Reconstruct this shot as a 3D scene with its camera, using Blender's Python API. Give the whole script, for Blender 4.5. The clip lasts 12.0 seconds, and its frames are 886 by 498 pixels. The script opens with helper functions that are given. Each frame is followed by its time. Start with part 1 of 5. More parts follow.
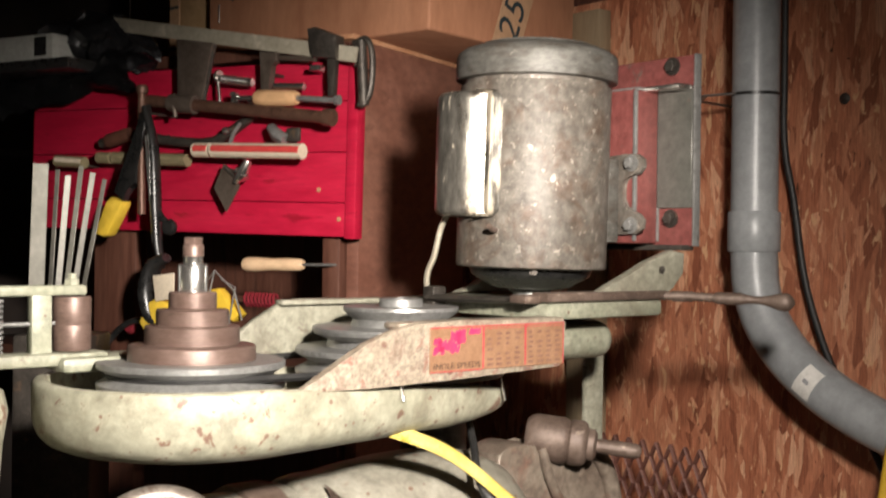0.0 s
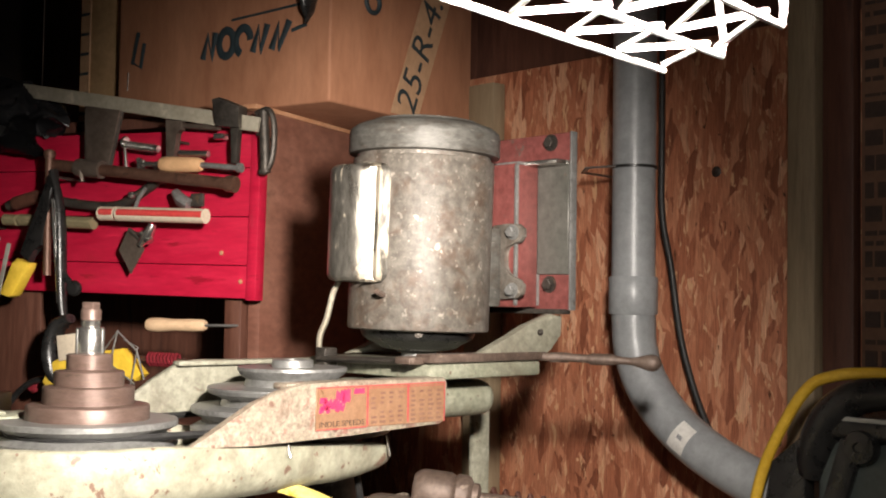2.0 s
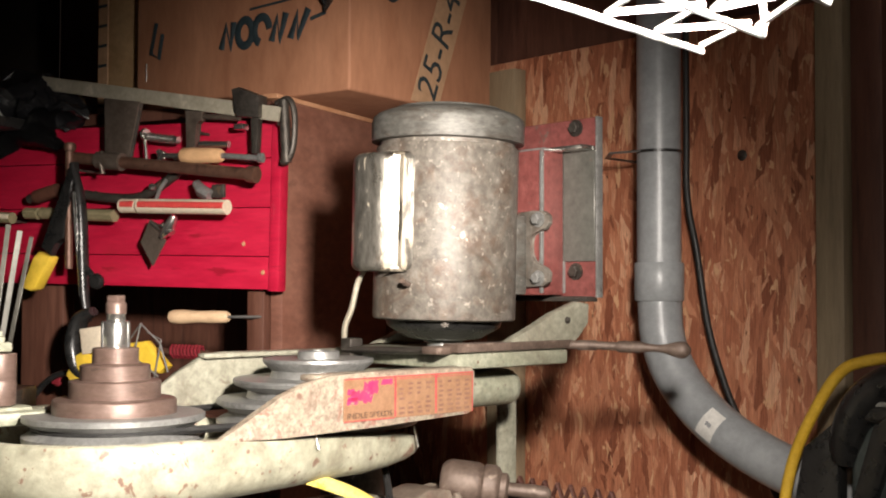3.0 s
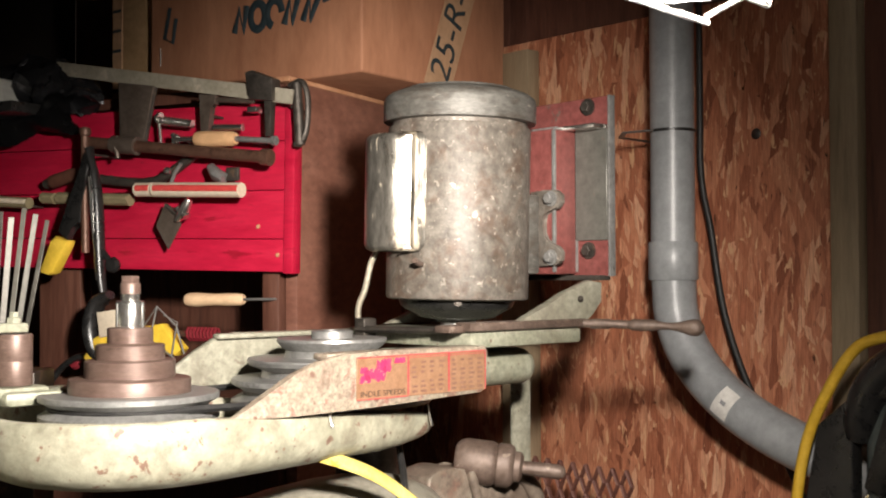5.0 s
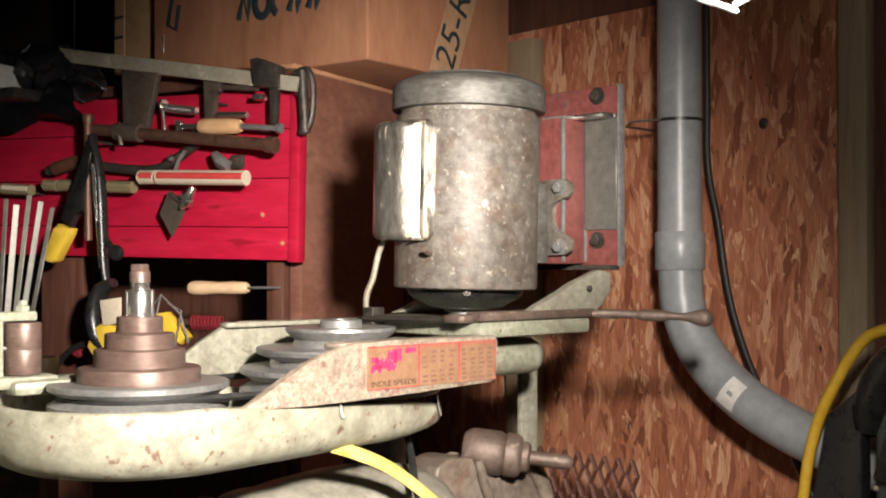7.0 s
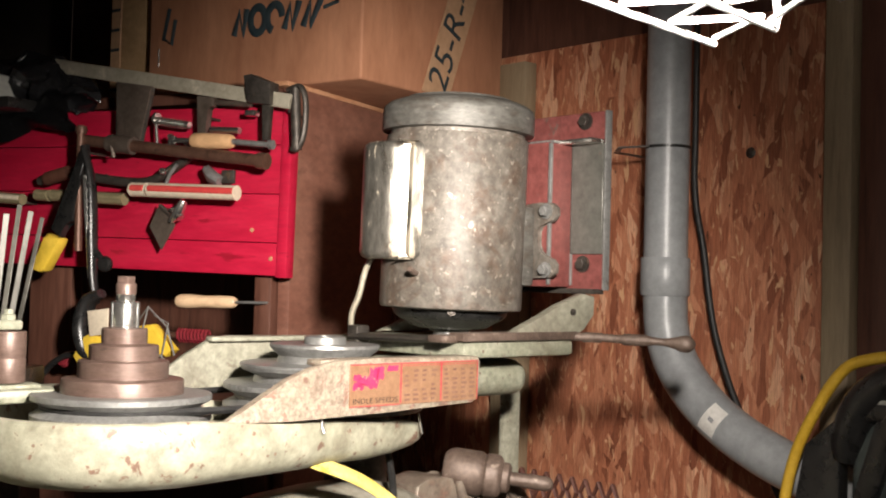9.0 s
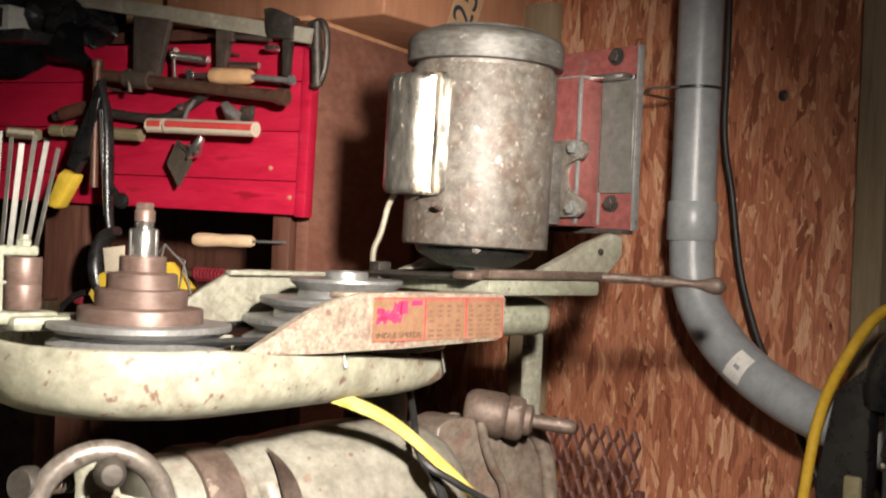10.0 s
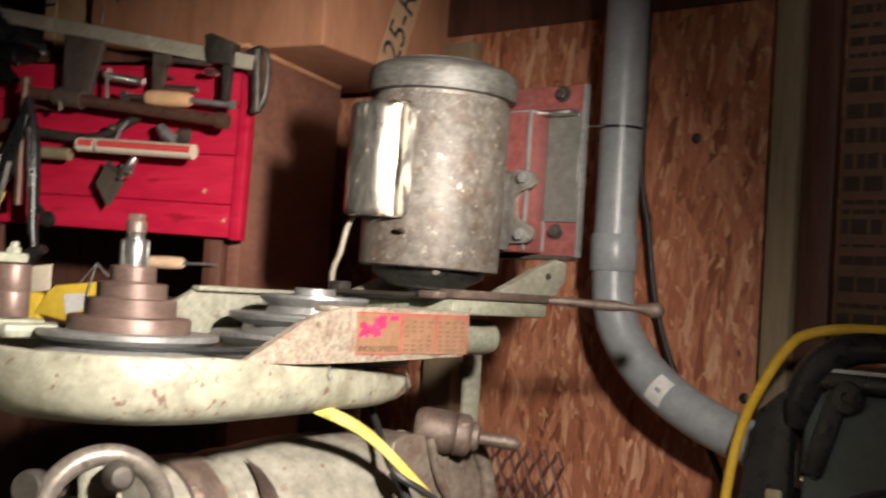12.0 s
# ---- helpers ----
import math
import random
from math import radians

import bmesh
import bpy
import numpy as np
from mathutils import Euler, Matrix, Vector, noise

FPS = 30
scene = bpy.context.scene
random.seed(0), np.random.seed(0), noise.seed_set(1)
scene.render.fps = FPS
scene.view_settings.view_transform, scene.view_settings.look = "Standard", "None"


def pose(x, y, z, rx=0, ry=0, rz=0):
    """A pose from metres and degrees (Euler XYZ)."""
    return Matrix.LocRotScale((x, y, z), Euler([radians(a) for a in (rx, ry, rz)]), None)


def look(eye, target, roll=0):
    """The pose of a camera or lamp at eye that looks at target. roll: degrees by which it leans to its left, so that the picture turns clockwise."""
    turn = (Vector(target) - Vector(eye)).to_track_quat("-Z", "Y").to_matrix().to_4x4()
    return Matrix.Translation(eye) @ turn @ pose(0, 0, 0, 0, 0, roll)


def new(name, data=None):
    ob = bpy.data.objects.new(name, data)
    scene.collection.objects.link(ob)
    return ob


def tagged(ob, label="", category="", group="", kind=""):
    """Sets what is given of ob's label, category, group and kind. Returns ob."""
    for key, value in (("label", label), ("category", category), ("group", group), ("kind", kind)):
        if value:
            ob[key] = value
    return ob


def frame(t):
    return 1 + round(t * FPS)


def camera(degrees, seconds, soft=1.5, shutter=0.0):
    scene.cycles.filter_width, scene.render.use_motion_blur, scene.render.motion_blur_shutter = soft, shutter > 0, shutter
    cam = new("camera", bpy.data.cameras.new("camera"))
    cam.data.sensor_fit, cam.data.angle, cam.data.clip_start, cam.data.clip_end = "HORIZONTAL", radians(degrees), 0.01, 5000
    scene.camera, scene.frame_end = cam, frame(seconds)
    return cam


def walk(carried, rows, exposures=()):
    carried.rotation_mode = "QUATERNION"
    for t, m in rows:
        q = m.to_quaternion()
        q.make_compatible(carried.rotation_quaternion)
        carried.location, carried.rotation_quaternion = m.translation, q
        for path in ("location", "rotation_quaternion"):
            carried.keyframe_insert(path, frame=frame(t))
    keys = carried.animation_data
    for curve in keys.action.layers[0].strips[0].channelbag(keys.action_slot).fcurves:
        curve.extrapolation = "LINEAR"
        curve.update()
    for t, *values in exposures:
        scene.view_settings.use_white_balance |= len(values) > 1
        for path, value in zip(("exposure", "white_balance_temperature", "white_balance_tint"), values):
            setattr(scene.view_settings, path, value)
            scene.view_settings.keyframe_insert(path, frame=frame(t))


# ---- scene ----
cam = camera(41.6, 12.0, 2.0, 0.5)
PATH = [
    (0, (0.026, 0.036, 1.502), (-0.003, 2.035, 1.494), 0.7),
    (0.5, (0.06, -0.006, 1.514), (0.024, 1.993, 1.566), -0.5),
    (1, (0.068, -0.016, 1.511), (0.17, 1.979, 1.595), -0.9),
    (1.5, (0.05, -0.03, 1.509), (0.165, 1.965, 1.598), -0.0),
    (2, (0.058, -0.04, 1.511), (0.165, 1.956, 1.601), 0.9),
    (2.5, (0.05, -0.026, 1.514), (0.141, 1.97, 1.591), 0.6),
    (3, (0.049, -0.026, 1.512), (0.128, 1.971, 1.581), 0.2),
    (4.8, (0.055, -0.027, 1.501), (0.115, 1.972, 1.541), 0.0),
    (5, (0.055, -0.029, 1.505), (0.103, 1.97, 1.55), -0.2),
    (5.5, (0.044, -0.034, 1.509), (0.085, 1.966, 1.539), -0.0),
    (6, (0.042, -0.041, 1.508), (0.117, 1.958, 1.534), 0.3),
    (6.5, (0.036, -0.033, 1.51), (0.093, 1.966, 1.539), 0.3),
    (7, (0.039, -0.022, 1.506), (0.097, 1.977, 1.531), -0.0),
    (9, (0.046, -0.033, 1.507), (0.116, 1.965, 1.565), 1.5),
    (9.5, (0.048, -0.019, 1.501), (0.121, 1.979, 1.551), 0.8),
    (10, (0.034, 0.0, 1.483), (0.086, 1.999, 1.469), 2.4),
    (10.5, (-0.029, 0.009, 1.464), (0.143, 2.001, 1.441), 2.6),
    (11, (-0.079, -0.014, 1.453), (0.161, 1.972, 1.418), 5.8),
    (11.5, (-0.109, -0.043, 1.47), (0.133, 1.943, 1.461), 7.0),
    (12, (-0.1, -0.041, 1.453), (0.222, 1.932, 1.526), 3.6),
]
walk(cam, [(t, look(eye, target, roll)) for t, eye, target, roll in PATH], ((0.0, -0.16), (0.5, -0.17), (1.5, -0.1), (2.5, 0.0), (10.0, 0.0), (10.5, -0.06), (11.0, -0.16), (12.0, -0.22)))

# ---- light and air ----
world = bpy.data.worlds.new("dim_room")
scene.world = world
world.use_nodes = True
world.node_tree.nodes["Background"].inputs[0].default_value = (0.05, 0.035, 0.028, 1)
world.node_tree.nodes["Background"].inputs[1].default_value = 0.45

# the flood bulb of the work light throws down and ahead, away from the wall at its side
flood = new("flood_bulb", bpy.data.lights.new("flood_bulb", "SPOT"))
flood.data.energy, flood.data.color, flood.data.shadow_soft_size = 182, (1.0, 0.915, 0.83), 0.034
flood.data.spot_size, flood.data.spot_blend = radians(92), 1.0
flood.matrix_world = look((0.176, 0.300, 1.700), (-0.165, 1.14, 1.35))

# the machine stands askew to the camera: u runs from the spindle to the wall, v across
TURN = 40.2
M = Matrix.Translation((-0.204, 1.039, 0)) @ Matrix.Rotation(radians(TURN), 4, "Z")
M_INV = M.inverted()


# ---- materials ----
def nodes_of(name):
    m = bpy.data.materials.new(name)
    m.use_nodes = True
    t = m.node_tree
    return m, t, t.nodes, t.links, t.nodes["Principled BSDF"]


def ramp(n, stops):
    r = n.new("ShaderNodeValToRGB")
    e = r.color_ramp.elements
    while len(e) < len(stops):
        e.new(0.5)
    for k, (p, c) in zip(e, stops):
        k.position, k.color = p, (*c, 1) if len(c) == 3 else c
    return r


def noise_tex(t, scale, detail=6, rough=0.6, vec=None, dist=0.0):
    x = t.nodes.new("ShaderNodeTexNoise")
    x.inputs["Scale"].default_value, x.inputs["Detail"].default_value = scale, detail
    x.inputs["Roughness"].default_value, x.inputs["Distortion"].default_value = rough, dist
    if vec:
        t.links.new(vec, x.inputs["Vector"])
    return x


def mix(t, fac, a, b, kind="MIX"):
    x = t.nodes.new("ShaderNodeMix")
    x.data_type, x.blend_type = "RGBA", kind
    for sock, val in ((0, fac), (6, a), (7, b)):
        if hasattr(val, "links"):
            t.links.new(val, x.inputs[sock])
        else:
            x.inputs[sock].default_value = val if sock == 0 else (*val, 1)
    return x.outputs[2]


def coords(t, scale=(1, 1, 1), rot=(0, 0, 0)):
    g = t.nodes.new("ShaderNodeNewGeometry")
    p = t.nodes.new("ShaderNodeMapping")
    p.inputs["Scale"].default_value = scale
    p.inputs["Rotation"].default_value = rot
    t.links.new(g.outputs["Position"], p.inputs["Vector"])
    return p.outputs["Vector"]


def surface(name, base, second, scale=40, rough=0.5, metal=0.0, bump=0.2, spots=None, spot_scale=25, spot_at=0.62,
            grime=None, grime_at=0.55, rough_var=0.2, stretch=(1, 1, 1), spot_metal=None, spot_soft=0.04, rot=(0, 0, 0), grime_scale=9,
            bump_scale=None, fine=0.09, freckle=None):
    """Two tones by broad noise, chips or spots by a sharp noise, grime by a slow one, and fine bump."""
    m, t, n, l, p = nodes_of(name)
    v = coords(t, stretch, rot)
    a = noise_tex(t, scale, 8, 0.65, v)
    r = ramp(n, [(0.35, base), (0.68, second)])
    l.new(a.outputs[0], r.inputs[0])
    col = r.outputs[0]
    met = None
    if grime:
        g = noise_tex(t, grime_scale, 5, 0.7, v, 0.6)
        gr = ramp(n, [(grime_at, (0, 0, 0)), (grime_at + 0.17, (1, 1, 1))])
        l.new(g.outputs[0], gr.inputs[0])
        col = mix(t, gr.outputs[0], col, grime)
    if spots:
        s = noise_tex(t, spot_scale, 7, 0.62, v, 0.3)
        sr = ramp(n, [(spot_at, (0, 0, 0)), (spot_at + spot_soft, (1, 1, 1))])
        l.new(s.outputs[0], sr.inputs[0])
        col = mix(t, sr.outputs[0], col, spots)
        if spot_metal is not None:
            mr = n.new("ShaderNodeMapRange")
            mr.inputs["To Min"].default_value, mr.inputs["To Max"].default_value = metal, spot_metal
            l.new(sr.outputs[0], mr.inputs["Value"])
            met = mr.outputs[0]
    f = noise_tex(t, bump_scale or scale * 4, 6, 0.7, v)
    fr = ramp(n, [(0.32, (1 - 1.6 * fine,) * 3), (0.66, (1 + 0.55 * fine,) * 3)])
    l.new(f.outputs[0], fr.inputs[0])
    col = mix(t, 1.0, col, fr.outputs[0], "MULTIPLY")
    if freckle:
        colour, cells, size, share = freckle
        vo = n.new("ShaderNodeTexVoronoi")
        vo.inputs["Scale"].default_value = cells
        wob = n.new("ShaderNodeVectorMath")
        wob.operation = "MULTIPLY_ADD"
        l.new(f.outputs[1], wob.inputs[0])
        wob.inputs[1].default_value = (0.5 / cells,) * 3
        l.new(v, wob.inputs[2])
        l.new(wob.outputs[0], vo.inputs["Vector"])
        sep = n.new("ShaderNodeSeparateColor")
        l.new(vo.outputs["Color"], sep.inputs[0])
        reach = n.new("ShaderNodeMapRange")
        reach.inputs["From Min"].default_value, reach.inputs["To Max"].default_value = 1 - share, size
        l.new(sep.outputs[0], reach.inputs["Value"])
        near = n.new("ShaderNodeMath")
        near.operation = "SUBTRACT"
        l.new(reach.outputs[0], near.inputs[0])
        l.new(vo.outputs["Distance"], near.inputs[1])
        sharp = n.new("ShaderNodeMapRange")
        sharp.inputs["From Max"].default_value = 0.1
        l.new(near.outputs[0], sharp.inputs["Value"])
        col = mix(t, sharp.outputs[0], col, colour)
    l.new(col, p.inputs["Base Color"])
    rr = n.new("ShaderNodeMapRange")
    rr.inputs["To Min"].default_value, rr.inputs["To Max"].default_value = max(0.03, rough - rough_var), min(1, rough + rough_var)
    l.new(a.outputs[0], rr.inputs["Value"])
    l.new(rr.outputs[0], p.inputs["Roughness"])
    if met:
        l.new(met, p.inputs["Metallic"])
    else:
        p.inputs["Metallic"].default_value = metal
    b = n.new("ShaderNodeBump")
    b.inputs["Strength"].default_value, b.inputs["Distance"].default_value = bump, 0.002
    l.new(f.outputs[0], b.inputs["Height"])
    l.new(b.outputs[0], p.inputs["Normal"])
    return m


def osb_material():
    """Strand board: overlapping long flakes in two directions, each with its own tone, and darker gaps."""
    m, t, n, l, p = nodes_of("strand_board")
    turn = radians(-TURN)
    base = coords(t, (1, 1, 1), (0, 0, turn))
    warp = noise_tex(t, 26, 5, 0.6, base)
    add = n.new("ShaderNodeVectorMath")
    add.operation = "MULTIPLY_ADD"
    l.new(warp.outputs[1], add.inputs[0])
    add.inputs[1].default_value = (0.014, 0.014, 0.014)
    l.new(base, add.inputs[2])
    col = h = None
    for tilt, sx, sz, off, share in ((0.12, 56, 10, 0.0, 1.0), (-0.42, 70, 14, 3.1, 0.55), (0.5, 78, 15, 7.7, 0.5), (-0.1, 95, 17, 5.3, 0.5)):
        mp = n.new("ShaderNodeMapping")
        mp.inputs["Rotation"].default_value = (tilt, 0, 0)
        mp.inputs["Location"].default_value = (off, off, off)
        l.new(add.outputs[0], mp.inputs["Vector"])
        sc = n.new("ShaderNodeMapping")
        sc.inputs["Scale"].default_value = (0.001, sx, sz)
        l.new(mp.outputs[0], sc.inputs["Vector"])
        vo = n.new("ShaderNodeTexVoronoi")
        vo.inputs["Scale"].default_value = 1.0
        vo.inputs["Randomness"].default_value = 0.85
        l.new(sc.outputs[0], vo.inputs["Vector"])
        sep = n.new("ShaderNodeSeparateColor")
        l.new(vo.outputs["Color"], sep.inputs[0])
        r = ramp(n, [(0.0, (0.25, 0.085, 0.046)), (0.15, (0.39, 0.142, 0.077)), (0.5, (0.47, 0.183, 0.100)), (0.8, (0.55, 0.240, 0.135)), (1.0, (0.70, 0.40, 0.25))])
        l.new(sep.outputs[0], r.inputs[0])
        if col is None:
            col, h = r.outputs[0], sep.outputs[1]
            continue
        on = n.new("ShaderNodeMath")
        on.operation = "LESS_THAN"
        on.inputs[1].default_value = share
        l.new(sep.outputs[2], on.inputs[0])
        col, h = mix(t, on.outputs[0], col, r.outputs[0]), mix(t, on.outputs[0], h, sep.outputs[1])
    # grain along the strands and dark resin flecks
    gr = noise_tex(t, 1, 6, 0.7, coords(t, (520, 520, 30), (0, 0, turn)))
    gc = ramp(n, [(0.30, (0.52, 0.50, 0.48)), (0.70, (1.3, 1.29, 1.28))])
    l.new(gr.outputs[0], gc.inputs[0])
    col = mix(t, 1.0, col, gc.outputs[0], "MULTIPLY")
    fl = noise_tex(t, 1, 4, 0.6, coords(t, (110, 110, 34), (0.5, 0, turn)), 0.8)
    fr = ramp(n, [(0.66, (0, 0, 0)), (0.71, (1, 1, 1))])
    l.new(fl.outputs[0], fr.inputs[0])
    col = mix(t, fr.outputs[0], col, (0.07, 0.028, 0.014))
    lf = noise_tex(t, 1, 4, 0.6, coords(t, (90, 90, 26), (-0.4, 0.3, turn)), 0.8)
    lr = ramp(n, [(0.60, (0, 0, 0)), (0.64, (1, 1, 1))])
    l.new(lf.outputs[0], lr.inputs[0])
    col = mix(t, lr.outputs[0], col, (0.62, 0.36, 0.20))
    l.new(col, p.inputs["Base Color"])
    p.inputs["Roughness"].default_value = 0.4
    b = n.new("ShaderNodeBump")
    b.inputs["Strength"].default_value, b.inputs["Distance"].default_value = 0.5, 0.003
    l.new(mix(t, 0.5, h, gr.outputs[0]), b.inputs["Height"])
    l.new(b.outputs[0], p.inputs["Normal"])
    return m


def glow_material(name, colour, strength):
    m, t, n, l, p = nodes_of(name)
    p.inputs["Base Color"].default_value = (0.9, 0.9, 0.9, 1)
    p.inputs["Emission Color"].default_value = (*colour, 1)
    p.inputs["Emission Strength"].default_value = strength
    return m


OSB = osb_material()
CREAM = surface("chipped_cream_paint", (0.28, 0.272, 0.20), (0.35, 0.338, 0.258), 14, 0.42, 0, 0.35, (0.18, 0.11, 0.078), 62, 0.60, (0.225, 0.205, 0.148), 0.50, spot_soft=0.035, grime_scale=22, fine=0.2, freckle=((0.17, 0.105, 0.075), 120, 0.30, 0.42))
CREAM_WORN = surface("worn_cream_paint", (0.29, 0.24, 0.18), (0.38, 0.325, 0.25), 60, 0.46, 0, 0.45, (0.25, 0.125, 0.095), 60, 0.565, (0.21, 0.145, 0.11), 0.50, spot_soft=0.08, grime_scale=28, fine=0.28, freckle=((0.16, 0.09, 0.065), 90, 0.34, 0.4))
GREEN_GREY = surface("dull_green_grey_paint", (0.24, 0.23, 0.175), (0.31, 0.30, 0.235), 34, 0.45, 0, 0.3, (0.15, 0.12, 0.09), 40, 0.62, (0.19, 0.17, 0.13), 0.53, fine=0.2)
GREEN_CREAM = surface("pale_green_paint", (0.235, 0.24, 0.175), (0.30, 0.30, 0.23), 34, 0.45, 0, 0.3, (0.16, 0.115, 0.085), 50, 0.63, (0.19, 0.18, 0.13), 0.53, fine=0.2, freckle=((0.13, 0.085, 0.06), 110, 0.3, 0.3))
HEAD_PAINT = surface("rubbed_grey_cream_paint", (0.215, 0.20, 0.16), (0.28, 0.265, 0.218), 18, 0.38, 0, 0.3, (0.20, 0.125, 0.092), 28, 0.585, (0.175, 0.145, 0.11), 0.50, spot_soft=0.1, grime_scale=14, fine=0.2, freckle=((0.15, 0.095, 0.07), 80, 0.30, 0.35))
MOTOR = surface("tarnished_steel_shell", (0.118, 0.102, 0.084), (0.182, 0.163, 0.139), 24, 0.52, 0.15, 0.4, (0.36, 0.32, 0.27), 130, 0.60, (0.112, 0.078, 0.057), 0.49, spot_metal=0.4, spot_soft=0.06, grime_scale=30, rough_var=0.14, fine=0.26, freckle=((0.46, 0.41, 0.35), 110, 0.17, 0.25))
MOTOR_CAP = surface("grimy_grey_steel", (0.105, 0.10, 0.088), (0.15, 0.143, 0.128), 26, 0.48, 0.25, 0.35, (0.30, 0.275, 0.24), 80, 0.65, (0.08, 0.066, 0.053), 0.50, stretch=(1, 1, 2.5), grime_scale=24, fine=0.22, freckle=((0.40, 0.37, 0.33), 90, 0.22, 0.2))
CHROME_WORN = surface("worn_silver_paint", (0.22, 0.205, 0.175), (0.30, 0.28, 0.245), 30, 0.30, 0.75, 0.4, (0.40, 0.345, 0.265), 60, 0.53, (0.14, 0.10, 0.07), 0.54, stretch=(1, 1, 0.3), spot_metal=0.0, spot_soft=0.02, grime_scale=48, rough_var=0.1, fine=0.3)
BROWN_IRON = surface("browned_iron", (0.125, 0.080, 0.064), (0.165, 0.110, 0.090), 30, 0.42, 0.35, 0.2, (0.085, 0.055, 0.044), 40, 0.64, (0.20, 0.145, 0.12), 0.62, stretch=(1, 1, 3), fine=0.16)
STEEL = surface("dull_steel", (0.27, 0.268, 0.255), (0.35, 0.347, 0.335), 40, 0.42, 0.6, 0.15, (0.19, 0.165, 0.14), 50, 0.67, fine=0.16)
BRIGHT = surface("bright_plated_steel", (0.62, 0.60, 0.56), (0.74, 0.72, 0.68), 60, 0.2, 0.95, 0.1)
DARK_IRON = surface("dark_iron", (0.055, 0.048, 0.042), (0.11, 0.095, 0.08), 50, 0.45, 0.6, 0.3, (0.16, 0.11, 0.075), 40, 0.63)
RUST_IRON = surface("rusty_brown_iron", (0.105, 0.072, 0.056), (0.185, 0.135, 0.108), 45, 0.52, 0.3, 0.4, (0.26, 0.20, 0.16), 50, 0.62, (0.07, 0.048, 0.038), 0.55)
WORN_CAST = surface("worn_brown_cast_paint", (0.155, 0.118, 0.092), (0.215, 0.178, 0.140), 26, 0.45, 0.15, 0.35, (0.175, 0.105, 0.078), 24, 0.55, (0.21, 0.205, 0.155), 0.55, spot_soft=0.1, grime_scale=14, fine=0.22)
WHEEL_IRON = surface("hand_worn_iron", (0.155, 0.130, 0.108), (0.21, 0.182, 0.155), 40, 0.36, 0.45, 0.2, (0.11, 0.085, 0.066), 40, 0.62, fine=0.18)
RUBBER = surface("black_rubber", (0.012, 0.012, 0.012), (0.025, 0.024, 0.023), 60, 0.5, 0, 0.2)
BLACK = surface("black_enamel", (0.010, 0.010, 0.010), (0.022, 0.021, 0.02), 50, 0.3, 0, 0.15)
RED_BOARD = surface("glossy_crimson_paint", (0.40, 0.008, 0.034), (0.48, 0.013, 0.046), 14, 0.36, 0, 0.12, (0.28, 0.007, 0.022), 20, 0.62, stretch=(0.4, 1, 3))
RED_PLATE = surface("scuffed_red_primer", (0.165, 0.046, 0.041), (0.205, 0.066, 0.058), 30, 0.42, 0.05, 0.25, (0.13, 0.085, 0.07), 46, 0.64, (0.13, 0.04, 0.035), 0.54, fine=0.2)
BARE_PLATE = surface("bare_grey_plate", (0.115, 0.115, 0.10), (0.145, 0.142, 0.125), 26, 0.42, 0.3, 0.2, (0.16, 0.10, 0.08), 30, 0.66, fine=0.14)
PVC = surface("grey_pvc", (0.255, 0.265, 0.27), (0.30, 0.31, 0.315), 18, 0.36, 0, 0.05, (0.20, 0.205, 0.21), 12, 0.66, rough_var=0.06)
CARD = surface("brown_cardboard", (0.31, 0.135, 0.070), (0.385, 0.18, 0.098), 20, 0.75, 0, 0.2, (0.26, 0.105, 0.055), 8, 0.53, stretch=(1, 1, 0.3), rough_var=0.08, spot_soft=0.2, fine=0.06)
CARD_PALE = surface("pale_paper_tape", (0.40, 0.24, 0.135), (0.45, 0.28, 0.165), 20, 0.6, 0, 0.1, rough_var=0.08)
BROWN_WOOD = surface("dark_stained_board", (0.075, 0.029, 0.019), (0.125, 0.052, 0.033), 14, 0.5, 0, 0.25, (0.055, 0.022, 0.015), 18, 0.56, stretch=(3, 3, 0.35), spot_soft=0.12)
PANEL_WOOD = surface("weathered_brown_panel", (0.17, 0.070, 0.046), (0.225, 0.10, 0.067), 12, 0.6, 0, 0.15, (0.13, 0.053, 0.035), 22, 0.58, stretch=(1, 1, 2.0), spot_soft=0.15, fine=0.14)
RAW_EDGE = surface("raw_board_edge", (0.42, 0.20, 0.10), (0.55, 0.30, 0.17), 40, 0.65, 0, 0.3)
STUD = surface("pale_pine_stud", (0.22, 0.165, 0.10), (0.28, 0.215, 0.135), 12, 0.6, 0, 0.2, (0.17, 0.12, 0.075), 14, 0.6, stretch=(4, 4, 0.4), spot_soft=0.15)
TAN = surface("varnished_tan_wood", (0.62, 0.36, 0.18), (0.70, 0.43, 0.23), 30, 0.35, 0, 0.1, stretch=(0.4, 1, 1))
YELLOW = surface("yellow_plastic", (0.72, 0.48, 0.04), (0.78, 0.54, 0.07), 20, 0.4, 0, 0.1, (0.5, 0.32, 0.05), 30, 0.66)
WHITE = surface("white_label_paper", (0.62, 0.60, 0.56), (0.70, 0.68, 0.64), 40, 0.5, 0, 0.05)
PALE_STEEL = surface("pale_flat_bar_steel", (0.42, 0.38, 0.29), (0.52, 0.48, 0.38), 30, 0.4, 0.4, 0.15, (0.66, 0.60, 0.48), 14, 0.55)
GREY_STICK = surface("grey_blades", (0.105, 0.10, 0.085), (0.16, 0.15, 0.13), 30, 0.45, 0.3, 0.1)
PALE_BLADE = surface("pale_grey_blades", (0.17, 0.165, 0.14), (0.22, 0.21, 0.18), 30, 0.4, 0.3, 0.1)
